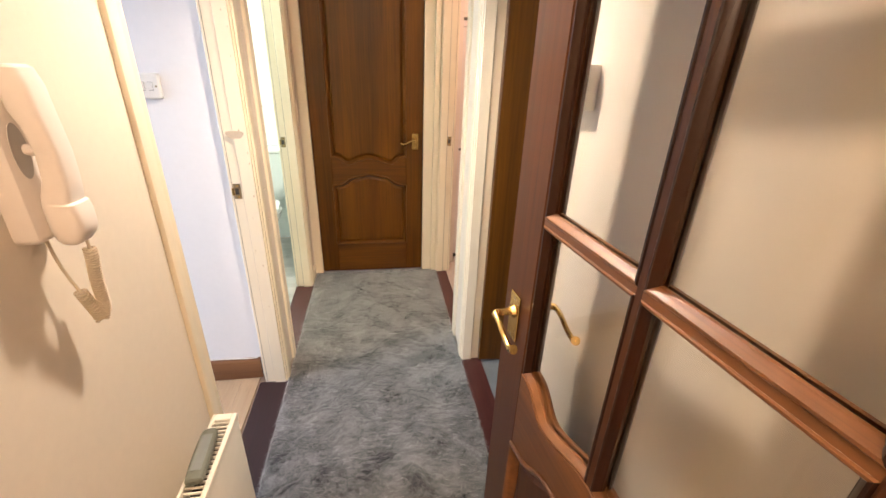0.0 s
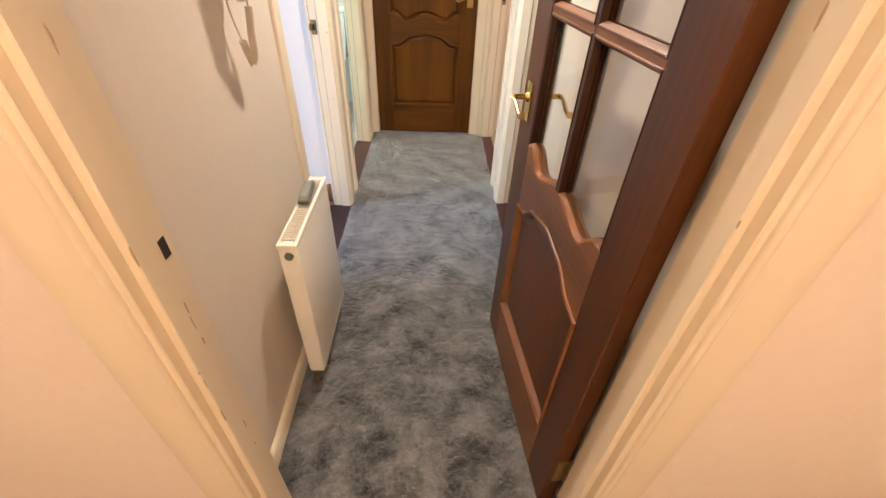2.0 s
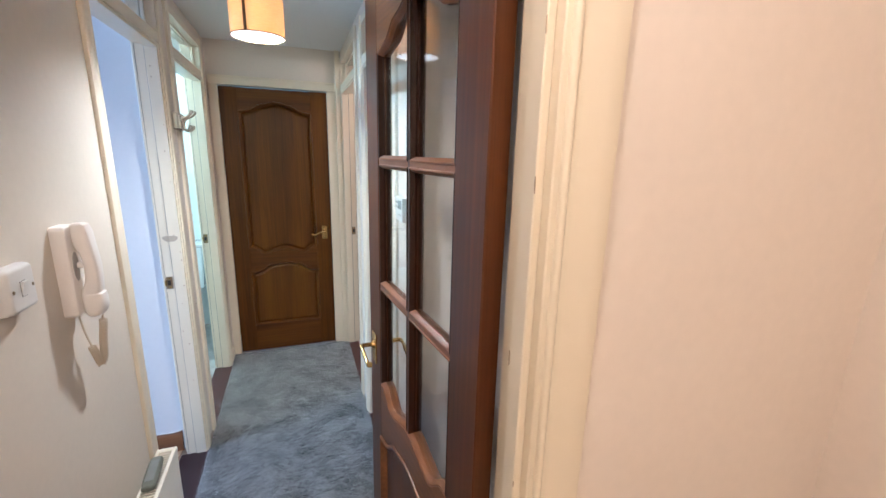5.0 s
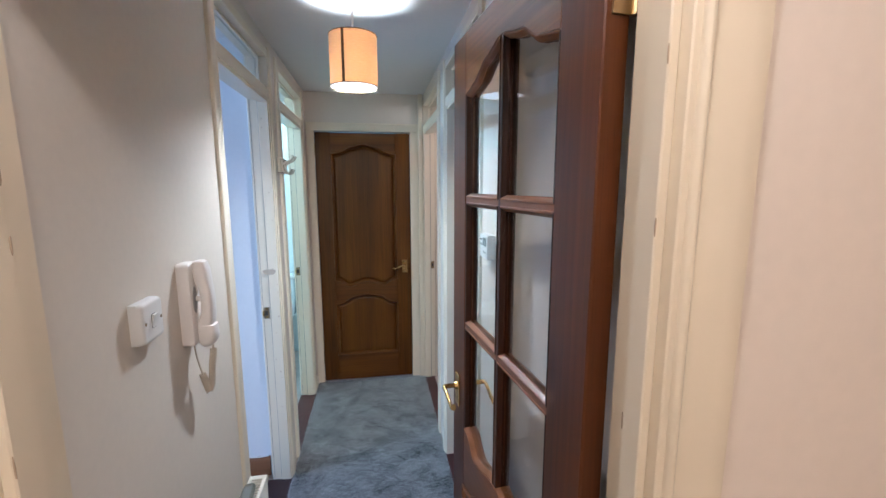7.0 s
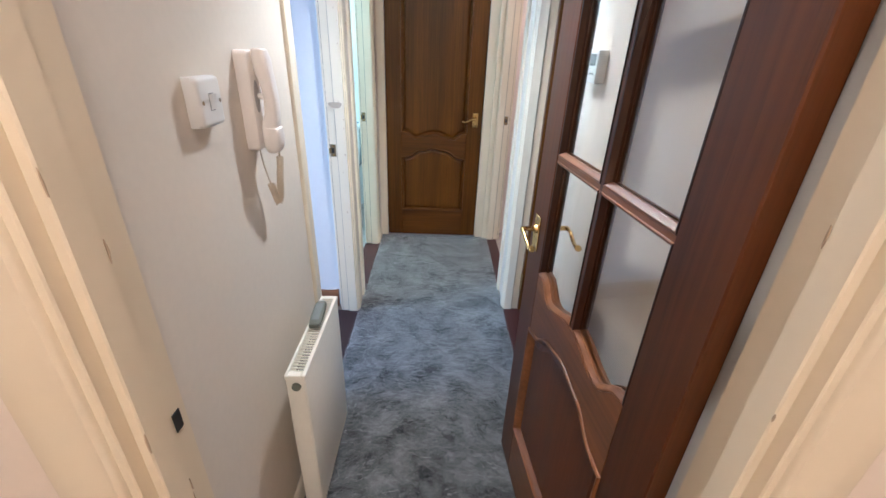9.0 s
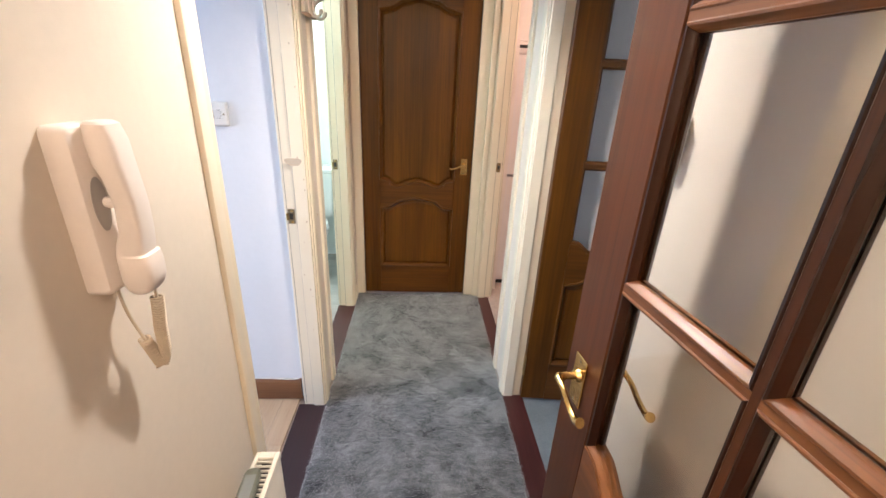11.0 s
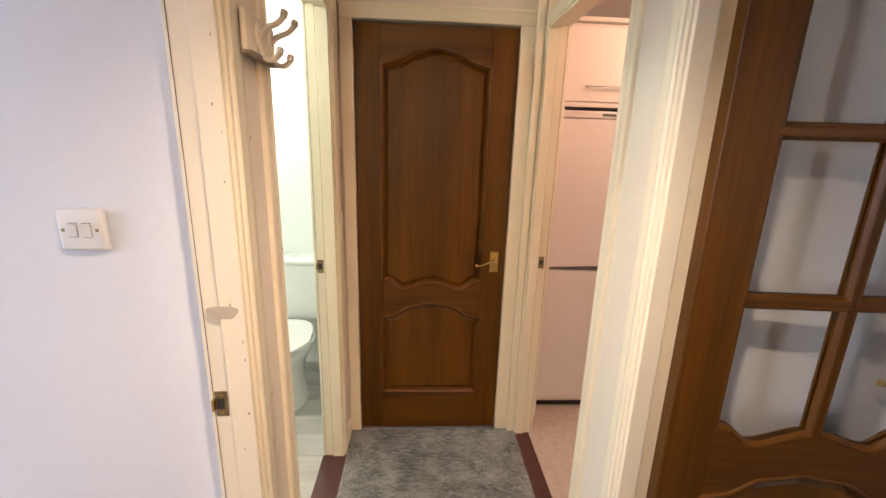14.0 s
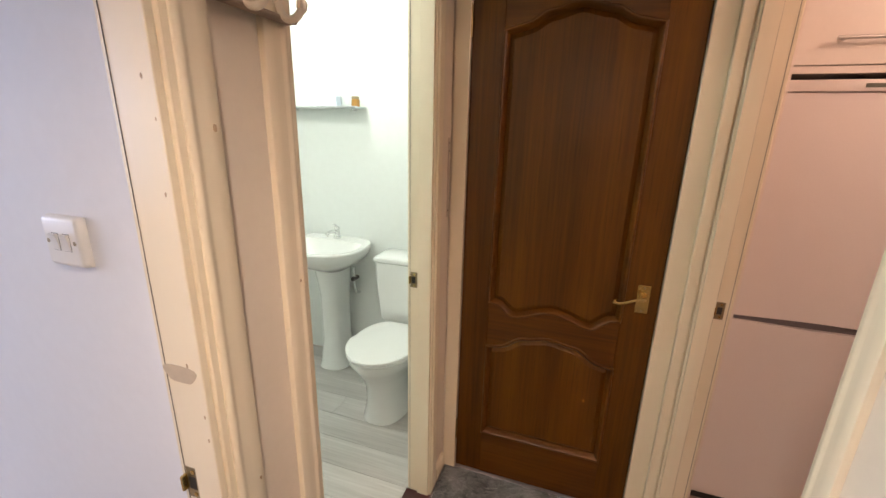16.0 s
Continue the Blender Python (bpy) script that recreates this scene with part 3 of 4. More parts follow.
def carpet(name, x0, x1, y0, y1, top, mat, step, seed, fringe=0.0, label="", pile=0.0007):
    rnd = np.random.default_rng(seed)
    nx, ny = max(2, int((x1 - x0) / step)), max(2, int((y1 - y0) / step))
    bm = bmesh.new()
    grid = []
    for j in range(ny + 1):
        row = []
        for i in range(nx + 1):
            u, v = i / nx, j / ny
            x, y = x0 + (x1 - x0) * u, y0 + (y1 - y0) * v
            wob = fringe * noise.noise(Vector((x * 9, y * 9, seed))) + fringe * 0.7 * noise.noise(Vector((x * 60, y * 60, seed)))
            if i in (0, nx):
                x += wob
            if j in (0, ny):
                y += wob
            edge = min(i, nx - i, j, ny - j)
            z = top + 0.0018 * noise.noise(Vector((x * 14, y * 14, 3))) + float(rnd.normal(0, pile)) - (0.005 if edge == 0 else 0.0)
            row.append(bm.verts.new((x, y, z)))
        grid.append(row)
    for j in range(ny):
        for i in range(nx):
            bm.faces.new((grid[j][i], grid[j][i + 1], grid[j + 1][i + 1], grid[j + 1][i]))
    rim = [grid[0][i] for i in range(nx + 1)] + [grid[j][nx] for j in range(1, ny + 1)] + [grid[ny][i] for i in range(nx - 1, -1, -1)] + [grid[j][0] for j in range(ny - 1, 0, -1)]
    low = [bm.verts.new((v.co.x, v.co.y, -0.0199)) for v in rim]
    for k in range(len(rim)):
        bm.faces.new((rim[k], low[k], low[(k + 1) % len(rim)], rim[(k + 1) % len(rim)]))
    return part(name, bm, mat, kind="structure", label=label)


carpet("floor_carpet", -0.378, 0.487, -2.742, 0.0, 0.0, M_CARPET, 0.0075, 4, 0.004, "grey cut-pile corridor carpet with brushed patches", 0.0013)
carpet("floor_carpet_lobby", -1.6, 1.25, -5.2, -2.832, 0.0, M_CARPET, 0.03, 5, 0.002, "grey cut-pile lobby carpet")
part("floor_east_room", box(RXW + 0.09, 4.0, -4.6, -0.985, -0.0199, -0.004), M_RCARPET, kind="structure", label="blue-grey carpet of the east room", smooth=False)
part("floor_kitchen", box(RXW + 0.075, 3.0, -0.874, 0.80, -0.0199, -0.005), M_KFLOOR, kind="structure", label="beige speckled kitchen vinyl", smooth=False)

# thresholds: painted boards under the doorways
part("threshold_entry", box(EL, ER, FRONT, -2.742, -0.0199, -0.003, 0.002), M_REDX, kind="structure")
part("threshold_west_room", box(-0.120, 0.014, L1N + 0.002, L1F - 0.002, -0.0199, -0.004, 0.002), M_RED_DIM, kind="structure", m=LEFT)
part("threshold_bathroom", box(-0.100, 0.014, L2N + 0.002, L2F - 0.002, -0.0199, -0.004, 0.002), M_RED, kind="structure", m=LEFT)
part("threshold_east_room", box(RXW - 0.012, RXW + 0.098, R1N + 0.002, R1F - 0.002, -0.0199, -0.0035, 0.002), M_RED, kind="structure")
part("threshold_kitchen", box(RXW - 0.012, RXW + 0.074, R2N + 0.002, R2F - 0.002, -0.0199, -0.0035, 0.002), M_RED, kind="structure")


# ---- door frames ----
def architrave(bm, side, y_in, y_out, z0, z1, face):
    """An upright moulded casing on a wall's face; side: the way it stands proud (+1 or -1 along x), from y_in (at the opening) to y_out."""
    w = y_out - y_in
    prof = [(0, 0), (0, 0.0100), (0.05, 0.0125), (0.12, 0.0135), (0.20, 0.0128), (0.27, 0.0110), (0.34, 0.0108), (0.60, 0.0118), (0.92, 0.0120), (0.98, 0.0105), (1.0, 0.007), (1.0, 0)]
    pts = [(face + side * d, y_in + w * u) for u, d in prof]
    return prism(pts, "z", z0, z1, bm)


def lining(name, x_back, x_front, yn, yf, stop_from, stop_to, m, trans_top, bar, label, case=0.052, corridor=1, hinge_at=None, strike_at=None, glass=True):
    """A painted door frame with its transom light: x_back (room side) to x_front (corridor side), jambs at yn and yf."""
    fr = thing(name, (0, 0, 0), label, "door frame", m=m)
    fr["kind"] = "structure"
    lo, hi = min(x_back, x_front), max(x_back, x_front)
    t = 0.030
    for y0, y1 in ((yn - t, yn), (yf, yf + t)):
        part("jamb", box(lo, hi, y0, y1, -0.018, trans_top, 0.0015), M_GLOSS, fr)
    part("frame_head", box(lo, hi, yn - t, yf + t, trans_top, trans_top + 0.035, 0.0015), M_GLOSS, fr)
    part("transom_bar", box(lo + 0.001, hi - 0.001, yn, yf, bar, bar + 0.050, 0.002), M_GLOSS, fr)
    s0, s1 = min(stop_from, stop_to), max(stop_from, stop_to)
    for y0, y1 in ((yn, yn + 0.012), (yf - 0.012, yf)):
        part("door_stop", box(s0, s1, y0, y1, -0.016, bar, 0.0012), M_GLOSS, fr)
    part("door_stop", box(s0, s1, yn + 0.012, yf - 0.012, bar - 0.012, bar, 0.0012), M_GLOSS, fr)
    # Dark strips paint the stop's shadow and the casing joint.
    edge, way = (stop_from, 1 if x_back > x_front else -1)
    for y0, y1 in ((yn, yn + 0.0008), (yf - 0.0008, yf)):
        part("joint_shade_strip", box(*sorted((edge, edge + way * 0.0035)), y0, y1, -0.016, bar - 0.002), M_JOINT_SHADE, fr, "dark strip for the joint and shadow beside the stop")
        part("joint_shade_strip", box(*sorted((x_back - way * 0.009, x_back - way * 0.0078)), y0, y1, -0.016, bar - 0.002), M_JOINT_SHADE, fr)
    top = trans_top + 0.035
    for side, face in ((corridor, x_front - corridor * 0.006), (-corridor, x_back + corridor * 0.006)):
        bm = bmesh.new()
        architrave(bm, side, yn - 0.012, yn - 0.012 - case, -0.001, top + 0.01, face)
        part("architrave", bm, M_GLOSS, fr)
        bm = bmesh.new()
        architrave(bm, side, yf + 0.012, yf + 0.012 + case, -0.001, top + 0.01, face)
        part("architrave", bm, M_GLOSS, fr)
    if glass:
        xm = (lo + hi) / 2
        part("transom_pane", box(xm - 0.002, xm + 0.002, yn + 0.010, yf - 0.010, bar + 0.055, trans_top - 0.006), M_GLASS, fr, "plain glass transom light", smooth=False).visible_shadow = False
        bm = bmesh.new()
        for sx in (-1, 1):
            for y0, y1, z0, z1 in ((yn, yf, bar + 0.050, bar + 0.062), (yn, yf, trans_top - 0.012, trans_top), (yn, yn + 0.012, bar + 0.062, trans_top - 0.012), (yf - 0.012, yf, bar + 0.062, trans_top - 0.012)):
                box(*sorted((xm + sx * 0.003, xm + sx * 0.014)), y0, y1, z0, z1, 0.001, 1, bm)
        part("glazing_bead", bm, M_GLOSS, fr)
    return fr


def strike(parent, x, y, z, facing):
    """A lock's striking plate with its dark hole, let into a jamb; facing: the way it looks along y."""
    f = facing
    p = part("strike_plate", box(x - 0.011, x + 0.015, *sorted((y, y + f * 0.0015)), z - 0.030, z + 0.030, 0.0005), M_OLDBRASS, parent, "tarnished brass strike plate")
    part("keep_hole", box(x - 0.006, x + 0.008, *sorted((y + f * 0.0012, y + f * 0.0022)), z - 0.012, z + 0.012), M_DARK, p)
    bm = tube([(x + 0.004, y + f * 0.001, z + 0.022), (x + 0.004, y + f * 0.0028, z + 0.022)], 0.004, 8)
    tube([(x + 0.004, y + f * 0.001, z - 0.022), (x + 0.004, y + f * 0.0028, z - 0.022)], 0.004, 8, bm)
    box(*sorted((x - 0.016, x - 0.010)), *sorted((y, y + f * 0.010)), z - 0.014, z + 0.014, 0.001, 1, bm)
    part("strike_lip", bm, M_BRASS, p)


f1 = lining("door_frame_west_room", -WALL_T - 0.006, 0.006, L1N, L1F, -0.048, 0.0, LEFT, 2.180, 1.985, "cream gloss painted door frame with glass transom light")
strike(f1, -0.072, L1F, 0.935, -1)
f2 = lining("door_frame_bathroom", -WALL_T - 0.006, 0.006, L2N, L2F, -0.048, 0.0, LEFT, 2.180, 1.985, "cream gloss painted bathroom door frame with transom light")
strike(f2, -0.072, L2F, 0.962, -1)
f3 = lining("door_frame_east_room", RXW + WALL_T + 0.006, RXW - 0.006, R1N, R1F, RXW + 0.045, RXW, None, 2.180, 1.985, "cream gloss painted east room door frame with transom", corridor=-1)
f4 = lining("door_frame_kitchen", RXW + WALL_T + 0.006, RXW - 0.006, R2N, R2F, RXW + 0.045, RXW, None, 2.180, 1.985, "cream gloss painted kitchen door frame with transom", corridor=-1)
strike(f4, RXW + 0.060, R2F, 0.950, -1)

# end door frame
ef = thing("door_frame_cupboard", (0, 0, 0), "cream painted frame round the closed end door", "door frame")
ef["kind"] = "structure"
part("jamb", box(-0.384, -0.3325, -0.014, 0.075, 0, 1.9885, 0.0015), M_GLOSS, ef)
part("jamb", box(0.3835, 0.446, -0.014, 0.075, 0, 1.9885, 0.0015), M_GLOSS, ef)
part("frame_head", box(-0.384, 0.446, -0.014, 0.075, 1.989, 2.044, 0.0015), M_GLOSS, ef)
part("cover_strip", box(-0.384, 0.446, -0.019, -0.0145, 2.036, 2.048, 0.001), M_GLOSS, ef)
part("corner_block", box(0.4465, 0.478, -0.034, -0.001, 0, CEIL - 0.002, 0.002), M_GLOSS, ef)

# entry frame
en = thing("door_frame_entry", (0, 0, 0), "worn cream gloss entry door frame with chipped edges", "door frame")
en["kind"] = "structure"
part("jamb", box(EL - 0.038, EL, FRONT - 0.008, BACK + 0.002, -0.018, 2.012, 0.002), M_AGED, en)
part("jamb", box(ER, ER + 0.038, FRONT - 0.008, BACK + 0.002, -0.018, 2.012, 0.002), M_AGED, en)
part("frame_head", box(EL - 0.038, ER + 0.038, FRONT - 0.008, BACK + 0.002, 2.012, 2.05, 0.002), M_AGED, en)
part("door_stop", box(EL, EL + 0.014, FRONT + 0.010, -2.782, -0.016, 2.012, 0.002), M_AGED, en)
part("door_stop", box(ER - 0.014, ER, FRONT + 0.010, -2.782, -0.016, 2.012, 0.002), M_AGED, en)
part("door_stop", box(EL + 0.014, ER - 0.014, FRONT + 0.010, -2.782, 1.998, 2.012, 0.002), M_AGED, en)


def casing_y(x_in, x_out, z0, z1, face, side):
    w = x_out - x_in
    prof = [(0, 0), (0, 0.011), (0.02, 0.0140), (0.06, 0.0162), (0.10, 0.0160), (0.14, 0.0135), (0.16, 0.0112), (0.19, 0.0108), (0.30, 0.0113), (0.45, 0.0125), (0.70, 0.0135), (0.95, 0.0135), (1.0, 0.0118), (1.0, 0)]
    return prism([(x_in + w * u, face + side * d) for u, d in prof], "z", z0, z1)


part("architrave", casing_y(EL - 0.010, -0.357, -0.001, 2.09, FRONT - 0.001, -1), M_AGED, en)
part("architrave", casing_y(ER + 0.010, 0.547, -0.001, 2.09, FRONT - 0.001, -1), M_AGED, en)
part("architrave", box(EL - 0.009, ER + 0.009, FRONT - 0.0165, FRONT - 0.0005, 2.045, 2.09, 0.002), M_AGED, en)
part("architrave", box(-0.375, EL - 0.040, BACK, BACK + 0.014, 0.075, 2.09, 0.003), M_AGED, en)
p_ = part("strike_slot", box(EL, EL + 0.0015, -2.761, -2.747, 0.935, 0.965), M_DARK, en, "dark lock keep hole")

# ---- doors in place ----
panel_door("cupboard_door", WD_V, WD_H, Matrix.Translation((-0.330, 0.0215, 0.004)) @ Matrix.Identity(4), "closed varnished brown wooden panel door with brass lever")
ang = 95.4
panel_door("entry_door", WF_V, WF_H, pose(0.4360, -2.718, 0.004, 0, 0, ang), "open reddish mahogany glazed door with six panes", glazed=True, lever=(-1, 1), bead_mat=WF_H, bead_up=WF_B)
panel_door("east_room_door", WD_V, WD_H, pose(0.573, -1.066, 0.004, 0, 0, -4.5), "open golden brown glazed door with six panes", glazed=True, lever=(-1, 1))

# ---- skirtings ----
SK = [(0, 0), (0.014, 0), (0.014, 0.058), (0.010, 0.066), (0.004, 0.070), (0, 0.070)]
part("baseboard", prism(SK, "y", -2.734, L1N - 0.066), M_SKIRT, kind="structure", m=LEFT, label="cream painted skirting")
part("baseboard", prism([(RXW - a, b) for a, b in SK], "y", -2.734, R1N - 0.066), M_SKIRT, kind="structure", label="cream painted skirting")
part("baseboard", prism([(-1.068 - a * 1.2, b * 1.55) for a, b in SK], "x", -3.8, -WALL_T - 0.026), M_OAK, kind="structure", m=LEFT, label="varnished oak skirting")
part("baseboard", prism(SK, "y", L2F + 0.066, -0.016), M_SKIRT, kind="structure", m=LEFT, label="short cream skirting by the end door")
part("baseboard", prism([(-0.985 - a, b) for a, b in SK], "x", RXW + WALL_T + 0.01, 4.0), M_SKIRT, kind="structure", label="white skirting")

# ---- corridor things ----
BULB = (0.045, -1.66, 2.035)


def pendant():
    x, y, _ = BULB
    p = thing("pendant_lamp", (x, y, 0), "lit drum pendant lamp with amber fabric shade hanging from the ceiling", "ceiling lamp")
    part("ceiling_rose", lathe([(0.042, CEIL), (0.042, CEIL - 0.006), (0.036, CEIL - 0.016), (0.012, CEIL - 0.024), (0.0, CEIL - 0.024)], 28), M_PLASTIC, p, "white ceiling rose")
    part("flex", tube([(0, 0, CEIL - 0.02), (0, 0, 2.085)], 0.0042, 8), M_PLASTIC, p, "white flex")
    part("lamp_holder", lathe([(0.010, 2.128), (0.018, 2.118), (0.020, 2.085), (0.016, 2.070), (0.0, 2.070)], 20), M_PLASTIC, p, "white lamp holder")
    part("bulb", lathe([(0.0, 1.952), (0.015, 1.955), (0.026, 1.968), (0.030, 1.988), (0.027, 2.010), (0.017, 2.040), (0.014, 2.068), (0.0, 2.069)], 24), M_BULB, p, "lit white bulb").visible_shadow = False
    z0, z1, r = 1.932, 2.108, 0.085
    part("shade", lathe([(r, z0), (r, z1), (r - 0.0015, z1), (r - 0.0015, z0), (r, z0)], 56, caps=False), M_SHADE, p, "amber fabric drum shade")
    # Emitting disc fills the shade's mouth with painted brightness, casting no shadow.
    part("glow_disc", lathe([(0.0, z0 + 0.003), (r - 0.002, z0 + 0.003), (r - 0.002, z0 + 0.0045), (0.0, z0 + 0.0045)], 40), M_UNDERGLOW, p, "glowing white disc added in the mouth of the shade").visible_shadow = False
    bm = bmesh.new()
    for z in (z0, z1):
        tube([(r * math.cos(a), r * math.sin(a), z) for a in np.linspace(0, 2 * math.pi, 49)], 0.0017, 6, bm)
    part("shade_rim", bm, M_CUFF, p, "thin fabric-bound rim", kind="stuff")
    a = math.radians(248)
    part("shade_seam", box(-0.0045, 0.0045, -0.0012, 0.0012, z0 + 0.002, z1 - 0.002), M_CUFF, p, "dark overlapping seam", m=pose((r + 0.001) * math.cos(a), (r + 0.001) * math.sin(a), 0, 0, 0, 248 - 90))
    bm = bmesh.new()
    for k in range(3):
        a = 2 * math.pi * k / 3 + 0.3
        tube([(0.018 * math.cos(a), 0.018 * math.sin(a), 2.088), (r * math.cos(a), r * math.sin(a), 2.100)], 0.0016, 6, bm)
    part("shade_spider", bm, M_STEEL, p, kind="stuff")
    return p


pendant()


def intercom():
    """Wall telephone: base plate, handset on its cradle and a coiled cord."""
    ph = thing("intercom_phone", (0, 0, 0), "pale door entry telephone on cream wall with hanging coiled cord", "telephone", m=LEFT @ pose(0, -2.162, 0.002))
    out = []
    for x, g in ((0.0005, 0.0), (0.022, 0.0), (0.027, 0.003), (0.029, 0.008)):
        ring = []
        for cy, cz, a0 in ((0.020, 1.374, 0), (-0.022, 1.374, 90), (-0.022, 1.183, 180), (0.020, 1.183, 270)):
            for k in range(5):
                a = math.radians(a0 + 22.5 * k)
                rr = 0.010
                ring.append((x, cy + (rr - g) * math.cos(a), cz + (rr - g) * math.sin(a)))
        out.append(ring)
    part("base", loft(out), M_PHONE, ph, "pale plastic telephone base")
    # handset
    keys = [
        (0.0, 0.032, 0.050, 0.016), (0.015, 0.028, 0.056, 0.0185), (0.10, 0.027, 0.062, 0.0195), (0.22, 0.029, 0.064, 0.0195), (0.30, 0.036, 0.066, 0.0185),
        (0.45, 0.041, 0.069, 0.018), (0.60, 0.038, 0.068, 0.0185), (0.69, 0.030, 0.066, 0.0195), (0.735, 0.028, 0.064, 0.0198), (0.745, 0.028, 0.068, 0.0215),
        (0.80, 0.028, 0.070, 0.0220), (0.89, 0.028, 0.070, 0.0218), (0.95, 0.030, 0.066, 0.0200), (0.985, 0.034, 0.059, 0.0165), (1.0, 0.038, 0.052, 0.012),
    ]
    secs = []
    for s, xb, xf, hw in keys:
        z = 1.388 - s * 0.225
        c, hx = (xb + xf) / 2, (xf - xb) / 2
        ring = []
        for k in range(20):
            a = 2 * math.pi * k / 20
            ca, sa = math.cos(a), math.sin(a)
            ring.append((c + hx * math.copysign(abs(ca) ** 0.55, ca), 0.007 + hw * math.copysign(abs(sa) ** 0.45, sa), z))
        secs.append(ring)
    hs = part("handset", loft(secs), M_PHONE, ph, "pale curved handset")
    bm = bmesh.new()
    part("cradle_hook", tube(smooth_path([(0.024, 0.000, 1.292), (0.040, 0.000, 1.290), (0.047, 0.000, 1.302), (0.046, 0.000, 1.312)], 4), 0.0065, 10, bm), M_PHONE, ph, "hook switch")
    # Flat grey disc paints the shade of the hollow behind the handset.
    part("cradle_recess", prism([(0.013 * math.cos(a) - 0.008, 1.290 + 0.034 * math.sin(a)) for a in np.linspace(0, 2 * math.pi, 25)[:-1]], "x", 0.0288, 0.0296), M_PHSH, ph, "grey disc for the shade of the finger recess")
    # cord
    path = smooth_path([(0.055, 0.010, 1.170), (0.053, 0.012, 1.140), (0.046, 0.016, 1.100), (0.040, 0.023, 1.060), (0.036, 0.024, 1.040), (0.032, 0.019, 1.030), (0.030, 0.018, 1.040), (0.024, 0.010, 1.080), (0.018, 0.000, 1.130), (0.014, -0.002, 1.176)], 10)
    coil, straight = [], []
    lens = [0]
    for a, b in zip(path, path[1:]):
        lens.append(lens[-1] + (b - a).length)
    total, turns, n = lens[-1], 44, 44 * 10
    def at(d):
        for i in range(len(path) - 1):
            if d <= lens[i + 1]:
                return path[i].lerp(path[i + 1], (d - lens[i]) / (lens[i + 1] - lens[i])), (path[i + 1] - path[i]).normalized()
        return path[-1], (path[-1] - path[-2]).normalized()
    up = Vector((1, 0, 0))
    for k in range(n + 1):
        s = k / n
        d = total * (0.06 + 0.62 * s)
        p_, t_ = at(d)
        up = (up - t_ * up.dot(t_)).normalized()
        sd = t_.cross(up)
        a = 2 * math.pi * turns * s
        r = 0.0072
        coil.append(p_ + r * (math.cos(a) * up + math.sin(a) * sd))
    cord = part("coiled_cord", tube(coil, 0.0017, 6), M_CORD, ph, "cream coiled cord")
    part("cord_end", tube([at(total * (0.0 + 0.07 * i / 4))[0] for i in range(5)], 0.0022, 8), M_CORD, ph, "straight cord end")
    part("cord_end", tube([at(total * (0.67 + 0.33 * i / 12))[0] for i in range(13)], 0.0022, 8), M_CORD, ph, "straight cord end")


intercom()


def switch(name, m, label, w, h, rockers, depth, mat):
    """A wall switch that faces local +x: pattress box, plate, rockers and two screws."""
    s = thing(name, (0, 0, 0), label, "light switch", m=m)
    part("back_box", box(0, depth - 0.009, -w / 2 + 0.001, w / 2 - 0.001, -h / 2 + 0.001, h / 2 - 0.001, 0.002, 2), mat, s)
    rows = []
    for x, g in ((depth - 0.010, 0.0), (depth - 0.005, 0.0010), (depth - 0.0020, 0.0030), (depth - 0.0004, 0.0058), (depth, 0.0085)):
        ring = []
        for cy, cz, a0 in ((w / 2 - 0.010, h / 2 - 0.010, 0), (-w / 2 + 0.010, h / 2 - 0.010, 90), (-w / 2 + 0.010, -h / 2 + 0.010, 180), (w / 2 - 0.010, -h / 2 + 0.010, 270)):
            for k in range(4):
                a = math.radians(a0 + 30 * k)
                ring.append((x, cy + (0.010 - g) * math.cos(a), cz + (0.010 - g) * math.sin(a)))
        rows.append(ring)
    part("plate", loft(rows), mat, s, "white moulded plate")
    for y in rockers:
        part("rocker_gap", box(depth - 0.001, depth + 0.0003, y - 0.0083, y + 0.0083, -0.0145, 0.0145), M_DARKLINE, s)
        part("rocker", prism([(depth - 0.001, -0.0135), (depth + 0.0012, -0.0135), (depth + 0.0025, 0.0), (depth + 0.0062, 0.0135), (depth - 0.001, 0.0135)], "y", y - 0.0075, y + 0.0075), mat, s, "white rocker")
    for y in (-w * 0.36, w * 0.36):
        bm = tube([(depth - 0.001, y, 0), (depth + 0.0005, y, 0)], 0.0036, 12)
        part("screw", bm, M_OLDBRASS, s)
    return s


switch("light_switch", LEFT @ pose(0, -2.362, 1.302), "white single light switch on a raised box", 0.083, 0.086, [0.0], 0.026, M_PLASTIC)
switch("light_switch", pose(0, 0, 0) @ LEFT @ pose(-0.316, -1.068, 1.305, 0, 0, -90), "white double light switch on the bluish white wall", 0.088, 0.086, [-0.013, 0.013], 0.016, M_PLASTIC)


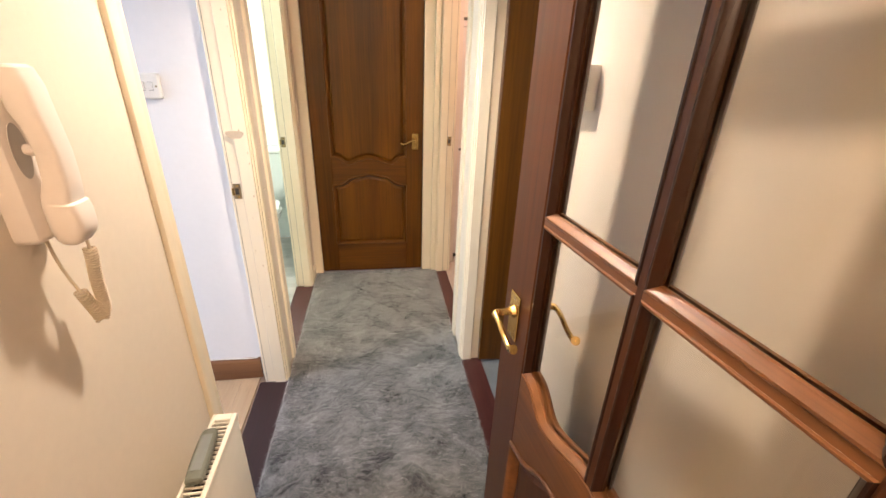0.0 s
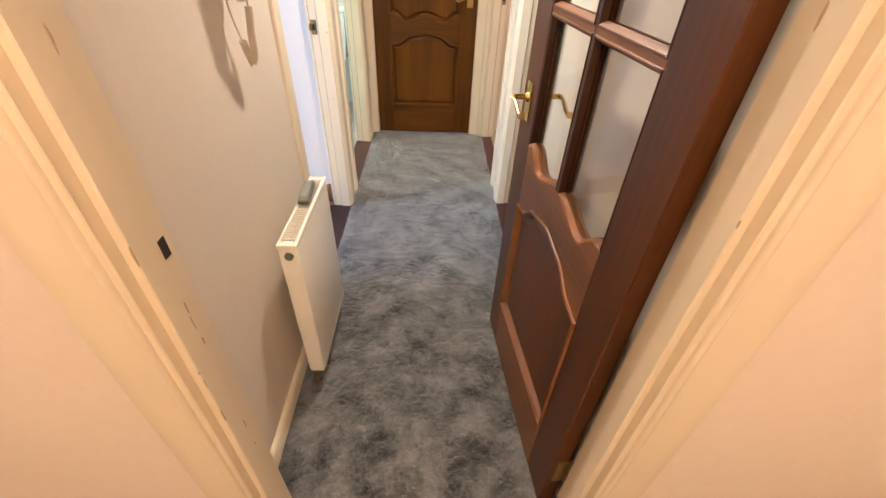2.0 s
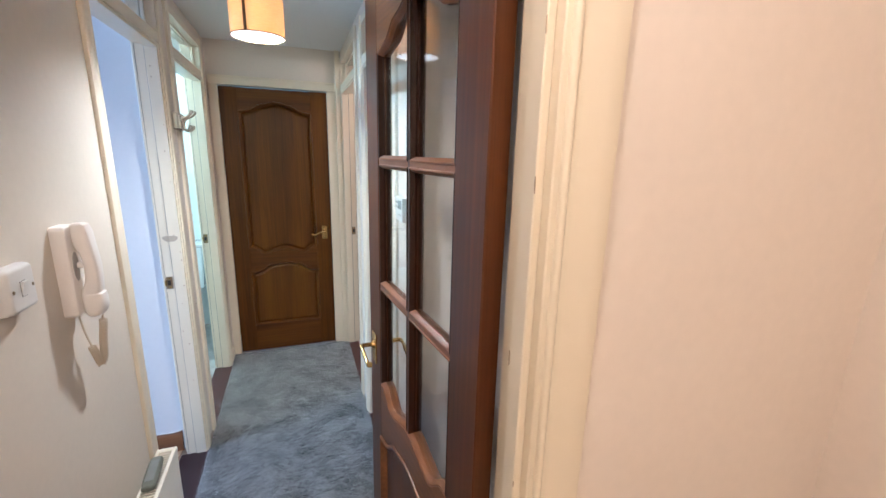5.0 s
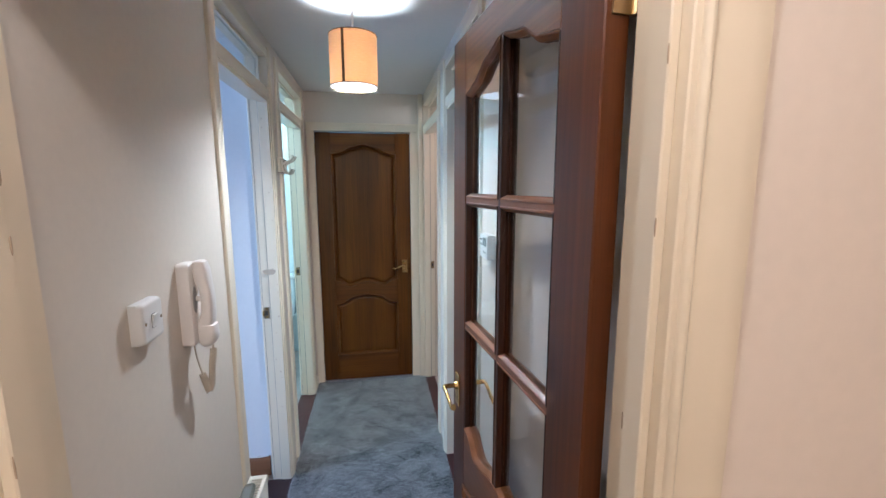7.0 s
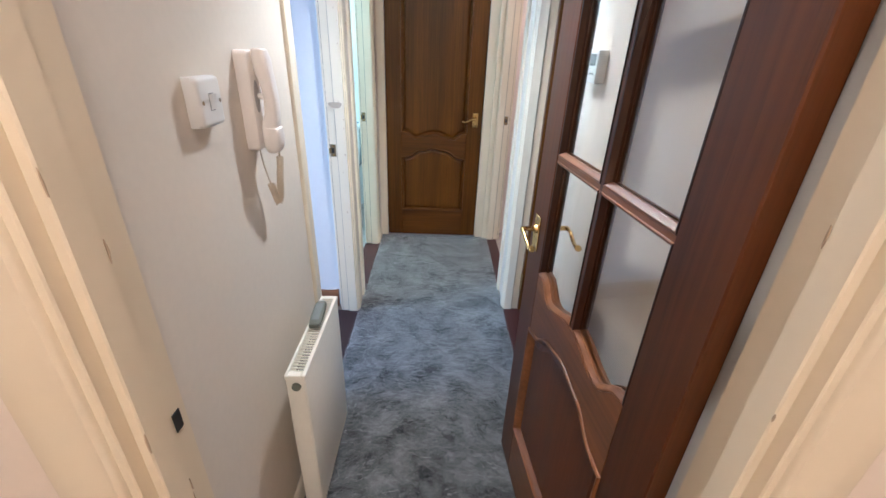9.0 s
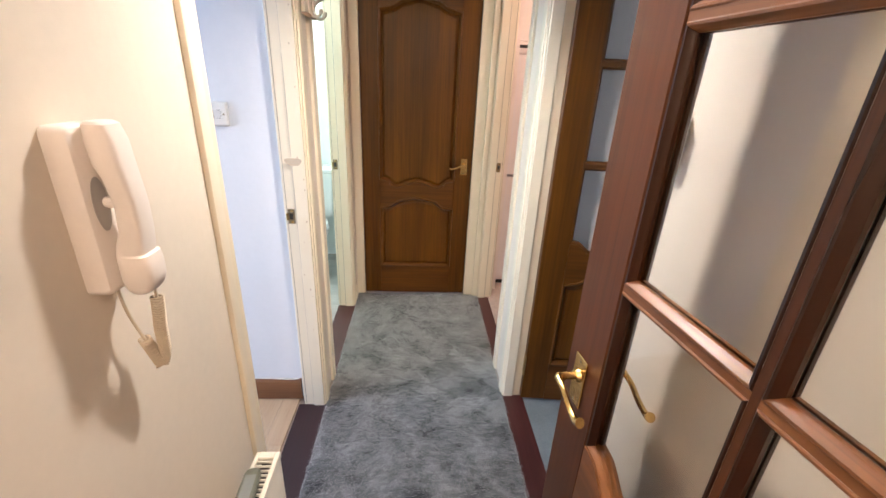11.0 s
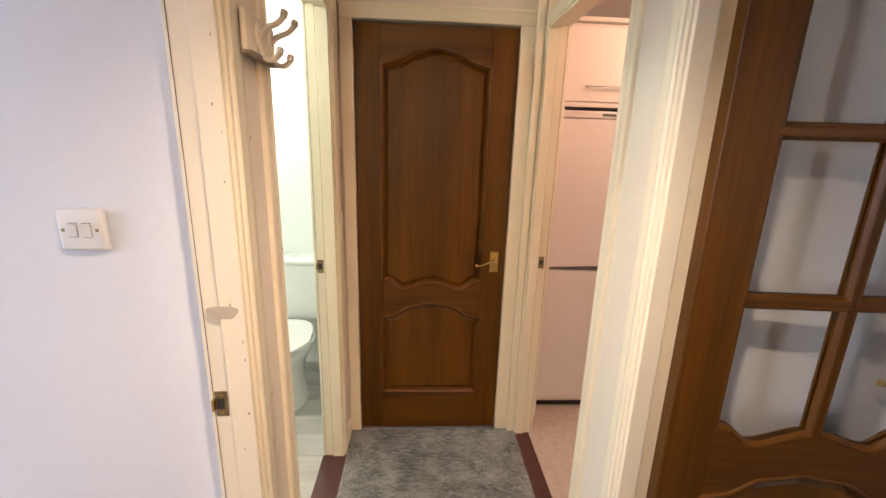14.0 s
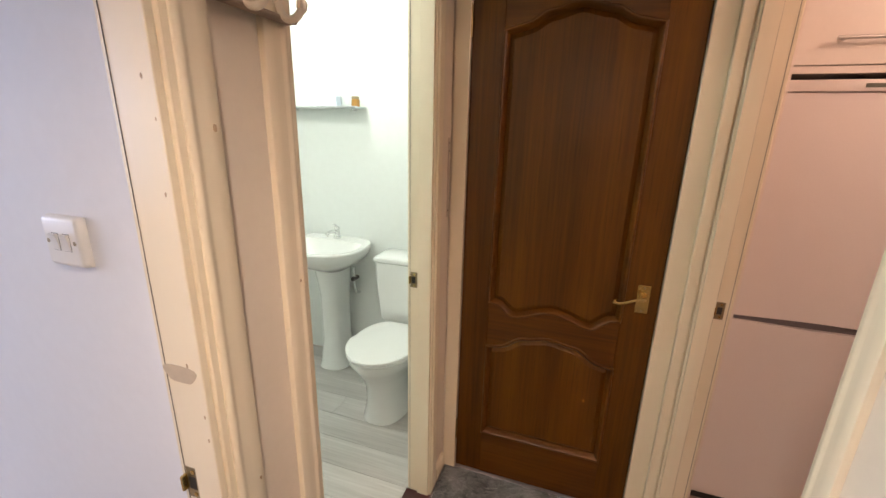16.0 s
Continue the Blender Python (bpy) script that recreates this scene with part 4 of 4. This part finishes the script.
def radiator():
    r = thing("radiator", (0, 0, 0), "small cream panel radiator under the telephone, dusty grille", "radiator", m=LEFT)
    x0, x1, y0, y1, z0, z1 = 0.055, 0.108, -2.330, -1.950, 0.075, 0.628
    part("front_panel", box(x1 - 0.008, x1, y0, y1, z0 + 0.012, z1 - 0.010, 0.003, 2), M_RAD, r, "cream steel front panel")
    part("back_panel", box(x0, x0 + 0.008, y0, y1, z0 + 0.012, z1 - 0.010, 0.003, 2), M_RAD, r)
    part("side_panel", box(x0 + 0.004, x1 - 0.004, y0 - 0.002, y0 + 0.002, z0 + 0.004, z1 - 0.006, 0.001), M_RAD, r)
    part("side_panel", box(x0 + 0.004, x1 - 0.004, y1 - 0.002, y1 + 0.002, z0 + 0.004, z1 - 0.006, 0.001), M_RAD, r)
    bm = bmesh.new()
    for a, b, c, d in ((x0 - 0.001, x0 + 0.007, y0 - 0.003, y1 + 0.003), (x1 - 0.010, x1 + 0.001, y0 - 0.003, y1 + 0.003), (x0 + 0.007, x1 - 0.010, y0 - 0.003, y0 + 0.016), (x0 + 0.007, x1 - 0.010, y1 - 0.016, y1 + 0.003)):
        box(a, b, c, d, z1 - 0.016, z1, 0.002, 1, bm)
    part("grille_frame", bm, M_RAD, r, "cream grille frame")
    me = None
    for k in range(30):
        y = y0 + 0.022 + (y1 - y0 - 0.044) * k / 29
        if me is None:
            me = part("grille_bar", box(x0 + 0.006, x1 - 0.009, -0.0018, 0.0018, z1 - 0.010, z1 - 0.0035, 0.001), M_RAD, r, m=pose(0, y, 0)).data
        else:
            ob = new("grille_bar", me)
            ob.parent, ob.matrix_basis = r, pose(0, y, 0)
    # Near-black block stands in for shade seen through the grille slots.
    part("convector_core", box(x0 + 0.010, x1 - 0.012, y0 + 0.006, y1 - 0.006, z0 + 0.03, z1 - 0.03), M_DARKIN, r, "near-black block as shade between the panels")
    for k in range(26):
        y = y0 + 0.014 + (y1 - y0 - 0.028) * k / 25
        ob = part("bottom_tooth", box(x1 - 0.003, x1 + 0.0012, -0.0032, 0.0032, z0 + 0.006, z0 + 0.020, 0.0008), M_RAD, r, m=pose(0, y, 0)) if k == 0 else new("bottom_tooth", ob.data)
        if k:
            ob.parent, ob.matrix_basis = r, pose(0, y, 0)
    cap = tube([(0.083, y0 - 0.002, z1 - 0.036), (0.083, y0 - 0.008, z1 - 0.036)], [0.0125, 0.0115], 20)
    part("end_cap", cap, M_GREYPL, r, "grey round end plug")
    v = part("valve", lathe([(0.0, 0.012), (0.010, 0.012), (0.013, 0.020), (0.013, 0.040), (0.009, 0.046), (0.009, 0.060), (0.013, 0.064), (0.013, 0.078), (0.006, 0.082), (0.006, 0.094)], 18, centre=(0.076, y0 + 0.012)), M_VALVE, r, "tarnished radiator valve")
    part("pipe", tube([(0.076, y0 + 0.012, -0.018), (0.076, y0 + 0.012, 0.014)], 0.0075, 12), M_OLDBRASS, r)
    part("valve_cap", tube([(0.076, y0 + 0.008, 0.050), (0.076, y0 - 0.026, 0.046)], [0.011, 0.010], 16), M_VALVE, r)
    part("pipe", tube([(0.076, y1 - 0.012, -0.018), (0.076, y1 - 0.012, 0.080)], 0.0075, 12), M_OLDBRASS, r)
    part("wall_bracket", box(0.0, x0, y0 + 0.12, y0 + 0.140, 0.16, 0.34), M_RAD, r)
    part("wall_bracket", box(0.0, x0, y1 - 0.14, y1 - 0.12, 0.16, 0.34), M_RAD, r)


radiator()

rem = thing("remote_control", (0, 0, 0), "grey-green plastic remote control lying on the radiator grille", "remote control", m=LEFT @ pose(0.076, -2.072, 0.6285, 0, 0, 4))
secs = []
for y, hw, hh in ((-0.066, 0.010, 0.006), (-0.062, 0.0165, 0.009), (-0.03, 0.0185, 0.0105), (0.02, 0.0185, 0.011), (0.05, 0.0175, 0.0105), (0.062, 0.0145, 0.009), (0.066, 0.009, 0.006)):
    secs.append([(hw * math.copysign(abs(math.cos(a)) ** 0.6, math.cos(a)), y, 0.0105 + hh * math.copysign(abs(math.sin(a)) ** 0.6, math.sin(a))) for a in np.linspace(0, 2 * math.pi, 17)[:-1]])
part("remote_body", loft(secs), M_GREYPL, rem)
part("key_area", box(-0.011, 0.011, -0.045, 0.045, 0.0212, 0.0222, 0.0004), M_GREYD, rem, "darker key field")


def thermostat():
    t = thing("thermostat", (0, 0, 0), "white wall thermostat with grey display and small buttons", "thermostat", m=pose(RXW, -1.945, 1.376))
    part("case", box(-0.028, 0, -0.046, 0.046, -0.040, 0.040, 0.004, 2), M_PLASTIC, t)
    part("display", box(-0.0295, -0.027, -0.036, 0.004, 0.002, 0.030, 0.0006), M_GREYD, t, "grey display")
    for k, (y, z) in enumerate(((0.020, 0.022), (0.033, 0.022), (0.020, 0.006), (0.033, 0.006), (-0.026, -0.018), (-0.008, -0.018))):
        part("button", box(-0.0297, -0.027, y - 0.004, y + 0.004, z - 0.003, z + 0.003, 0.0008), M_GREYPL, t)


thermostat()


def hook_rack():
    h = thing("coat_hook_rack", (0, 0, 0), "cream painted coat hook board with curled antler hooks", "coat hooks", m=LEFT @ pose(0.0145, -0.988, 1.648))
    part("board", box(0, 0.013, -0.080, 0.076, 0, 0.072, 0.005, 2), M_GLOSS, h)
    # Lower edge in a darker brown than the board.
    part("ledge", box(0.0, 0.022, -0.084, 0.080, -0.006, 0.0, 0.002), M_HOOKU, h, "brown lower ledge")
    for y in (-0.026, 0.044):
        k = part("hook", lathe([(0.0, 0.0), (0.015, 0.0), (0.015, 0.004), (0.011, 0.007), (0.0, 0.008)], 18), M_HOOK, h, "cream enamelled hook", m=pose(0.013, y, 0.036, 0, 90, 0) @ Matrix.Diagonal((1.7, 0.8, 1, 1)))
        up = smooth_path([(0.016, y, 0.036), (0.024, y + 0.001, 0.046), (0.036, y + 0.003, 0.054), (0.050, y + 0.005, 0.060), (0.062, y + 0.007, 0.072), (0.066, y + 0.008, 0.086)], 5)
        part("prong", tube(up, [0.0062 - 0.0012 * q / len(up) + (0.0022 if len(up) - 5 <= q < len(up) - 1 else 0) for q in range(len(up))], 10), M_HOOK, h)
        low = smooth_path([(0.016, y, 0.032), (0.017, y, 0.012), (0.026, y + 0.001, -0.004), (0.040, y + 0.002, -0.006), (0.051, y + 0.004, 0.004), (0.054, y + 0.005, 0.018)], 5)
        part("prong", tube(low, [0.0056 + (0.0020 if len(low) - 5 <= q < len(low) - 1 else 0) for q in range(len(low))], 10), M_HOOK, h)


hook_rack()

part("bolt_plate", box(0.0005, 0.003, -0.038, -0.024, 1.175, 1.468, 0.0008), M_PLATEP, label="painted-over steel strip with screws", category="door hardware", m=LEFT)
for z in (1.20, 1.42, 1.45):
    part("screw_head", tube([(0.0028, -0.031, z), (0.0042, -0.031, z)], 0.0035, 10), M_DARK, label="dark screw head in a steel strip", category="screw", group="screws of the strip", m=LEFT)
# worn patch on the door frame, chips and filled hole
part("worn_patch", prism([(-0.018 + 0.030 * math.cos(a) * (1 + 0.15 * math.sin(3 * a)) - 0.024, 1.150 + 0.017 * math.sin(a) * (1 + 0.2 * math.cos(2 * a)) - 0.12 * 0) for a in np.linspace(0, 2 * math.pi, 22)[:-1]], "y", L1F - 0.0126, L1F - 0.0122), M_WORN, label="worn brownish paint patch on the door frame", kind="structure", m=LEFT)
part("filled_hole", lathe([(0.0, 0.0010), (0.014, 0.0009), (0.021, 0.0003), (0.025, 0.0012), (0.029, 0.0009), (0.036, 0.0)], 28), M_LOBBY, label="painted-over filled hole in the peach wall", kind="structure", m=pose(0.839, FRONT, 0.689, 90, 0, 0))
rnd = random.Random(7)
for k in range(20):
    z = rnd.uniform(0.15, 1.95)
    side = rnd.choice((0, 0, 1))
    x = EL + 0.0141 if side == 0 else ER - 0.0141
    y = rnd.choice((-2.783, -2.819)) + rnd.uniform(-0.002, 0.002)
    w, hgt = rnd.uniform(0.0008, 0.0022), rnd.uniform(0.008, 0.045)
    pts = [(y + w * math.cos(a) * rnd.uniform(0.6, 1.2), z + hgt * 0.5 * math.sin(a) * rnd.uniform(0.7, 1.2)) for a in np.linspace(0, 2 * math.pi, 8)[:-1]]
    part("paint_chip", prism(pts, "x", x - 0.0006, x + 0.0006), M_CHIP, label="chipped paint on the entry frame", kind="structure")

part("cable", tube(smooth_path([(-1.60, -1.082, 0.112), (-1.2, -1.081, 0.112), (-0.9, -1.083, 0.1135), (-0.55, -1.080, 0.113), (-0.30, -1.083, 0.120), (-0.17, -1.081, 0.113), (-0.12, -1.085, 0.119)], 6), 0.0028, 8), M_PLASTIC, label="white cable lying along the top of the oak skirting", category="cable", m=LEFT)
rnd = random.Random(11)
for k in range(22):
    r_ = rnd.uniform(0.0012, 0.0030)
    far = rnd.random() < 0.6
    if far:
        x, y, z = rnd.uniform(-0.045, -0.004), L1F - 0.0124, rnd.uniform(0.3, 1.9)
        bm = prism([(x + r_ * math.cos(a) * rnd.uniform(0.6, 1.2), z + 1.8 * r_ * math.sin(a)) for a in np.linspace(0, 2 * math.pi, 8)[:-1]], "y", y, y + 0.0005)
    else:
        x, y, z = 0.0205, rnd.choice((L1F + 0.040, L2N - 0.038)) + rnd.uniform(-0.01, 0.01), rnd.uniform(0.3, 1.6)
        bm = prism([(y + r_ * math.cos(a) * rnd.uniform(0.6, 1.2), z + 1.8 * r_ * math.sin(a)) for a in np.linspace(0, 2 * math.pi, 8)[:-1]], "x", x - 0.003, x - 0.0012)
    part("paint_chip", bm, M_CHIP, label="small chip in the cream door frame paint", kind="structure", m=LEFT)
bm = bmesh.new()
for k in range(2600):
    side = rnd.random()
    if side < 0.45:
        x, y, dx, dy = -0.379, rnd.uniform(-2.74, -0.01), -1, rnd.uniform(-0.6, 0.6)
    elif side < 0.9:
        x, y, dx, dy = 0.488, rnd.uniform(-2.74, -0.01), 1, rnd.uniform(-0.6, 0.6)
    else:
        x, y, dx, dy = rnd.uniform(-0.25, 0.43), -2.743, rnd.uniform(-0.6, 0.6), -1
    ln, w = rnd.uniform(0.003, 0.009), 0.0007
    z = rnd.uniform(-0.006, 0.000)
    tip = (x + dx * ln, y + dy * ln, z - rnd.uniform(-0.001, 0.004))
    a, b, c = (x - dx * 0.003 - dy * w, y - dy * 0.003 + dx * w, z), (x - dx * 0.003 + dy * w, y - dy * 0.003 - dx * w, z), (x - dx * 0.003, y - dy * 0.003, z + w)
    va, vb, vc, vt = (bm.verts.new(q) for q in (a, b, c, tip))
    for f in ((va, vb, vt), (vb, vc, vt), (vc, va, vt)):
        bm.faces.new(f)
part("carpet_fringe", bm, M_FRINGE, kind="stuff", label="loose pale fibres along the cut carpet edges", category="carpet", smooth=False)

# ---- bathroom ----
rnd = random.Random(3)


def planks(name, parent_label, x0, x1, y0, y1, width, length, mat, along, top):
    """Floor boards as separate pieces with fine joints."""
    fl = thing(name, (0, 0, 0), parent_label, "floor")
    fl["kind"] = "structure"
    meshes = {}
    c0, c1 = (y0, y1) if along == "x" else (x0, x1)
    a0, a1 = (x0, x1) if along == "x" else (y0, y1)
    row = 0
    c = c0
    while c < c1 - 0.01:
        w = min(width, c1 - c)
        a = a0 - rnd.uniform(0.1, length * 0.9)
        while a < a1:
            s, e = max(a, a0), min(a + length, a1)
            if e - s > 0.02:
                key = (round(w, 3), round(e - s, 3))
                if key not in meshes:
                    g = 0.0007
                    bm = box(0, e - s - g, 0, w - g, -0.013, 0, 0.0012) if along == "x" else box(0, w - g, 0, e - s - g, -0.013, 0, 0.0012)
                    meshes[key] = part("plank", bm, mat, fl, m=pose(s, c, top) if along == "x" else pose(c, s, top)).data
                else:
                    ob = new("plank", meshes[key])
                    ob.parent, ob.matrix_basis = fl, pose(s, c, top) if along == "x" else pose(c, s, top)
            a += length
        c += width
    return fl


planks("floor_bathroom", "grey weathered wood-look vinyl plank floor", -2.2, -0.487, -0.95, BW, 0.152, 0.92, M_VINYL, "x", -0.005)
planks("floor_west_room", "pale oak laminate floor", -2.3, -0.512, -3.0, -1.072, 0.19, 1.2, M_LAM, "y", -0.005)
part("floor_west_room_rest", box(-4.0, -2.3, -4.4, -1.0, -0.0199, -0.005), M_LAM, kind="structure", smooth=False)
part("floor_west_room_rest", box(-2.3, -0.512, -4.4, -3.0, -0.0199, -0.005), M_LAM, kind="structure", smooth=False)


def toilet():
    t = thing("toilet", (0, 0, 0), "white close-coupled ceramic toilet with closed lid", "toilet", m=pose(-0.808, 0, 0))
    secs = []
    for z, hw, yf, yb, e in ((0.0, 0.118, 0.105, 0.44, 0.8), (0.02, 0.113, 0.110, 0.44, 0.8), (0.10, 0.102, 0.120, 0.44, 0.85), (0.20, 0.104, 0.112, 0.44, 0.9), (0.27, 0.125, 0.080, 0.45, 0.95), (0.33, 0.158, 0.035, 0.46, 1.0), (0.37, 0.176, 0.010, 0.47, 1.0), (0.395, 0.180, 0.004, 0.47, 1.0)):
        cy, hy = (yf + yb) / 2, (yb - yf) / 2
        secs.append([(hw * math.copysign(abs(math.cos(a)) ** e, math.cos(a)), cy + hy * math.sin(a), z) for a in np.linspace(0, 2 * math.pi, 33)[:-1]])
    part("bowl", loft(secs), M_CERAMIC, t, "white ceramic bowl and foot")

    def seat(z0, z1, g):
        rings = []
        for z, k in ((z0, 0.004), (z0 + 0.003, 0), (z1 - 0.004, 0), (z1, 0.006)):
            ring = []
            for a in np.linspace(0, 2 * math.pi, 37)[:-1]:
                hw = 0.184 - k - g
                yy = math.sin(a)
                fw = 1 if yy < 0 else 0.93
                ring.append((hw * math.copysign(abs(math.cos(a)) ** (1.0 if yy < 0 else 0.7), math.cos(a)) * fw, 0.235 + (0.237 - k - g) * (yy if yy < 0 else min(yy, 0.97) * 0.93), z))
            rings.append(ring)
        return loft(rings)

    part("seat", seat(0.397, 0.411, 0.002), M_CERAMIC, t, "white plastic seat")
    part("lid", seat(0.413, 0.430, 0.0), M_CERAMIC, t, "closed white lid")
    part("cistern", loft([[(sx * hw, y, z) for sx, y in ((-1, 0.495 + d), (-0.94, 0.487 + d), (0.94, 0.487 + d), (1, 0.495 + d), (1, 0.672), (0.97, 0.682), (-0.97, 0.682), (-1, 0.672))] for z, hw, d in ((0.40, 0.148, 0.02), (0.42, 0.160, 0.008), (0.60, 0.176, 0.0), (0.760, 0.182, 0.0))]), M_CERAMIC, t, "white ceramic cistern")
    part("cistern_lid", box(-0.190, 0.190, 0.478, 0.686, 0.762, 0.792, 0.009, 3), M_CERAMIC, t)
    part("flush_button", lathe([(0.023, 0.791), (0.023, 0.796), (0.019, 0.799), (0.0, 0.799)], 20, centre=(0, 0.58)), M_CHROME, t, "chrome flush button")


toilet()


def basin():
    b = thing("wash_basin", (0, 0, 0), "white ceramic pedestal basin with chrome mixer tap", "basin", m=pose(-1.330, 0, -0.0))
    n = 36

    def ring(hw, yf, yb, z):
        cy, hy = (yf + yb) / 2, (yb - yf) / 2
        return [(hw * math.copysign(abs(math.cos(a)) ** (0.8 if math.sin(a) < 0 else 0.45), math.cos(a)), cy + hy * math.copysign(abs(math.sin(a)) ** (1.0 if math.sin(a) < 0 else 0.6), math.sin(a)), z) for a in np.linspace(0, 2 * math.pi, n + 1)[:-1]]

    part("bowl", loft([ring(0.09, 0.47, 0.66, 0.655), ring(0.15, 0.38, 0.68, 0.70), ring(0.225, 0.30, 0.685, 0.745), ring(0.255, 0.268, 0.688, 0.79), ring(0.262, 0.262, 0.688, 0.822), ring(0.258, 0.266, 0.688, 0.832), ring(0.236, 0.290, 0.60, 0.830), ring(0.20, 0.32, 0.585, 0.79), ring(0.13, 0.37, 0.55, 0.735), ring(0.03, 0.44, 0.50, 0.715)]), M_CERAMIC, b, "white ceramic bowl")
    part("pedestal", loft([ring(0.105, 0.455, 0.67, 0.0), ring(0.095, 0.465, 0.67, 0.03), ring(0.075, 0.485, 0.66, 0.20), ring(0.078, 0.480, 0.66, 0.50), ring(0.10, 0.455, 0.665, 0.665)]), M_CERAMIC, b, "white ceramic pedestal")
    tp = part("mixer_tap", lathe([(0.024, 0.830), (0.024, 0.840), (0.017, 0.848), (0.016, 0.885), (0.019, 0.895), (0.012, 0.905), (0.0, 0.907)], 20, centre=(0, 0.635)), M_CHROME, b, "chrome mixer tap")
    part("spout", tube(smooth_path([(0, 0.63, 0.868), (0, 0.59, 0.885), (0, 0.545, 0.885), (0, 0.525, 0.868)], 4), 0.0095, 12), M_CHROME, tp)
    part("tap_lever", tube([(0, 0.635, 0.903), (0.008, 0.60, 0.925), (0.012, 0.575, 0.930)], [0.007, 0.006, 0.004], 10), M_CHROME, tp)
    part("trap_pipe", tube(smooth_path([(0.12, 0.62, 0.66), (0.12, 0.62, 0.56), (0.13, 0.62, 0.50), (0.13, 0.66, 0.48)], 5), 0.010, 12), M_CHROME, b)
    part("stop_valve", tube([(0.12, 0.60, 0.585), (0.12, 0.655, 0.585)], 0.014, 12), M_DARKLINE, b, "dark isolating valve")


basin()

sh = thing("bathroom_shelf", (0, 0, 0), "narrow glass wall shelf with a chrome rail on the white wall", "shelf", m=pose(-1.40, BW, 1.60))
part("shelf_glass", box(-0.27, 0.27, -0.115, -0.004, 0, 0.006, 0.001), M_SHELF, sh, "frosted glass shelf", smooth=False)
part("rail", tube([(-0.27, -0.118, 0.003), (0.27, -0.118, 0.003)], 0.005, 10), M_CHROME, sh, "chrome front rail")
for x in (-0.20, 0.20):
    part("bracket", box(x - 0.01, x + 0.01, -0.05, 0.0, -0.014, -0.001, 0.002), M_CHROME, sh)
gl = thing("tumbler", (0, 0, 0), "clear glass tumbler standing on the shelf", "glass", m=pose(-1.225, BW - 0.06, 1.607))
part("tumbler_wall", lathe([(0.0, 0.0), (0.028, 0.0), (0.031, 0.055), (0.0295, 0.055), (0.027, 0.004), (0.0, 0.004)], 24), M_GLASS, gl)
jar = thing("small_jar", (0, 0, 0), "small amber brown jar on the glass shelf", "jar", m=pose(-1.165, BW - 0.06, 1.607))
part("jar_body", lathe([(0.0, 0.0), (0.021, 0.0), (0.023, 0.005), (0.023, 0.034), (0.019, 0.040), (0.0, 0.040)], 24), M_AMBER, jar)
part("lid", lathe([(0.021, 0.040), (0.021, 0.052), (0.019, 0.054), (0.0, 0.054)], 24), M_OLDBRASS, jar, "dull brass lid")
box_ = thing("soap_box", (0, 0, 0), "pale blue paper box on the glass shelf", "box", m=pose(-1.36, BW - 0.06, 1.607))
part("carton", box(-0.09, 0.09, -0.03, 0.03, 0, 0.055, 0.002), M_PALEBL, box_)

# ---- kitchen ----
def fridge():
    f = thing("fridge_freezer", (0, 0, 0), "tall white fridge freezer with scooped door handles", "fridge freezer", m=pose(0.642, 0.170, -0.005))
    W = 0.56
    part("carcass", box(0.004, W - 0.004, 0.030, 0.60, 0.03, 1.672, 0.004), M_FRIDGE, f)
    part("top_trim", box(0, W, 0.002, 0.05, 1.641, 1.676, 0.004, 2), M_FRIDGE, f, "white top trim strip")
    part("badge", box(0.215, 0.285, -0.0005, 0.0025, 1.652, 1.664, 0.0008), M_GREYPL, f, "small grey plate")

    def door(z0, z1, grip_up):
        bm = bmesh.new()
        n = 16
        edge = []
        for i in range(n + 1):
            u = i / n
            d = 0.007 * math.sin(math.pi * u) ** 2
            edge.append((W * u, d))
        lo = [(x, z0 + (0 if grip_up else 0.004 + d)) for x, d in edge] if not grip_up else [(0, z0), (W, z0)]
        hi = [(x, z1 - 0.004 - d) for x, d in edge] if grip_up else [(0, z1), (W, z1)]
        out = lo + hi[::-1]
        prism(out, "y", 0.0, 0.030, bm)
        return part("door", bm, M_FRIDGE, f, "white enamel door")

    d1 = door(0.868, 1.636, False)
    d2 = door(0.070, 0.858, True)
    # Grey bar carries the shadow of the door gap in its colour.
    part("grip_shadow", box(0.02, W - 0.02, 0.012, 0.029, 0.852, 0.874), M_GRIP, f, "grey bar as shadow in the gap between the doors")
    part("plinth", box(0.01, W - 0.01, 0.035, 0.06, 0.0, 0.062), M_DARKIN, f)


fridge()
cab = thing("wall_cabinet", (0, 0, 0), "cream wall cabinet above the fridge with a bar handle", "cabinet", m=pose(0.640, 0.172, 0))
part("body", box(0.0, 0.60, 0.020, 0.60, 1.690, 2.065, 0.002), M_CAB, cab)
dr = part("door", box(0.002, 0.598, 0.0, 0.018, 1.712, 2.045, 0.002), M_CAB, cab, "flat cream door")
part("bottom_rail", box(0.0, 0.60, 0.002, 0.0195, 1.688, 1.709, 0.001), M_CAB, cab)
part("handle", tube([(0.105, -0.030, 1.782), (0.305, -0.030, 1.782)], 0.0055, 12), M_STEEL, dr, "brushed steel bar handle")
for x in (0.13, 0.28):
    part("handle_post", tube([(x, -0.030, 1.782), (x, 0.001, 1.782)], 0.004, 10), M_STEEL, dr)
part("cornice", box(-0.002, 0.602, -0.012, 0.60, 2.066, 2.085, 0.003), M_CAB, cab)
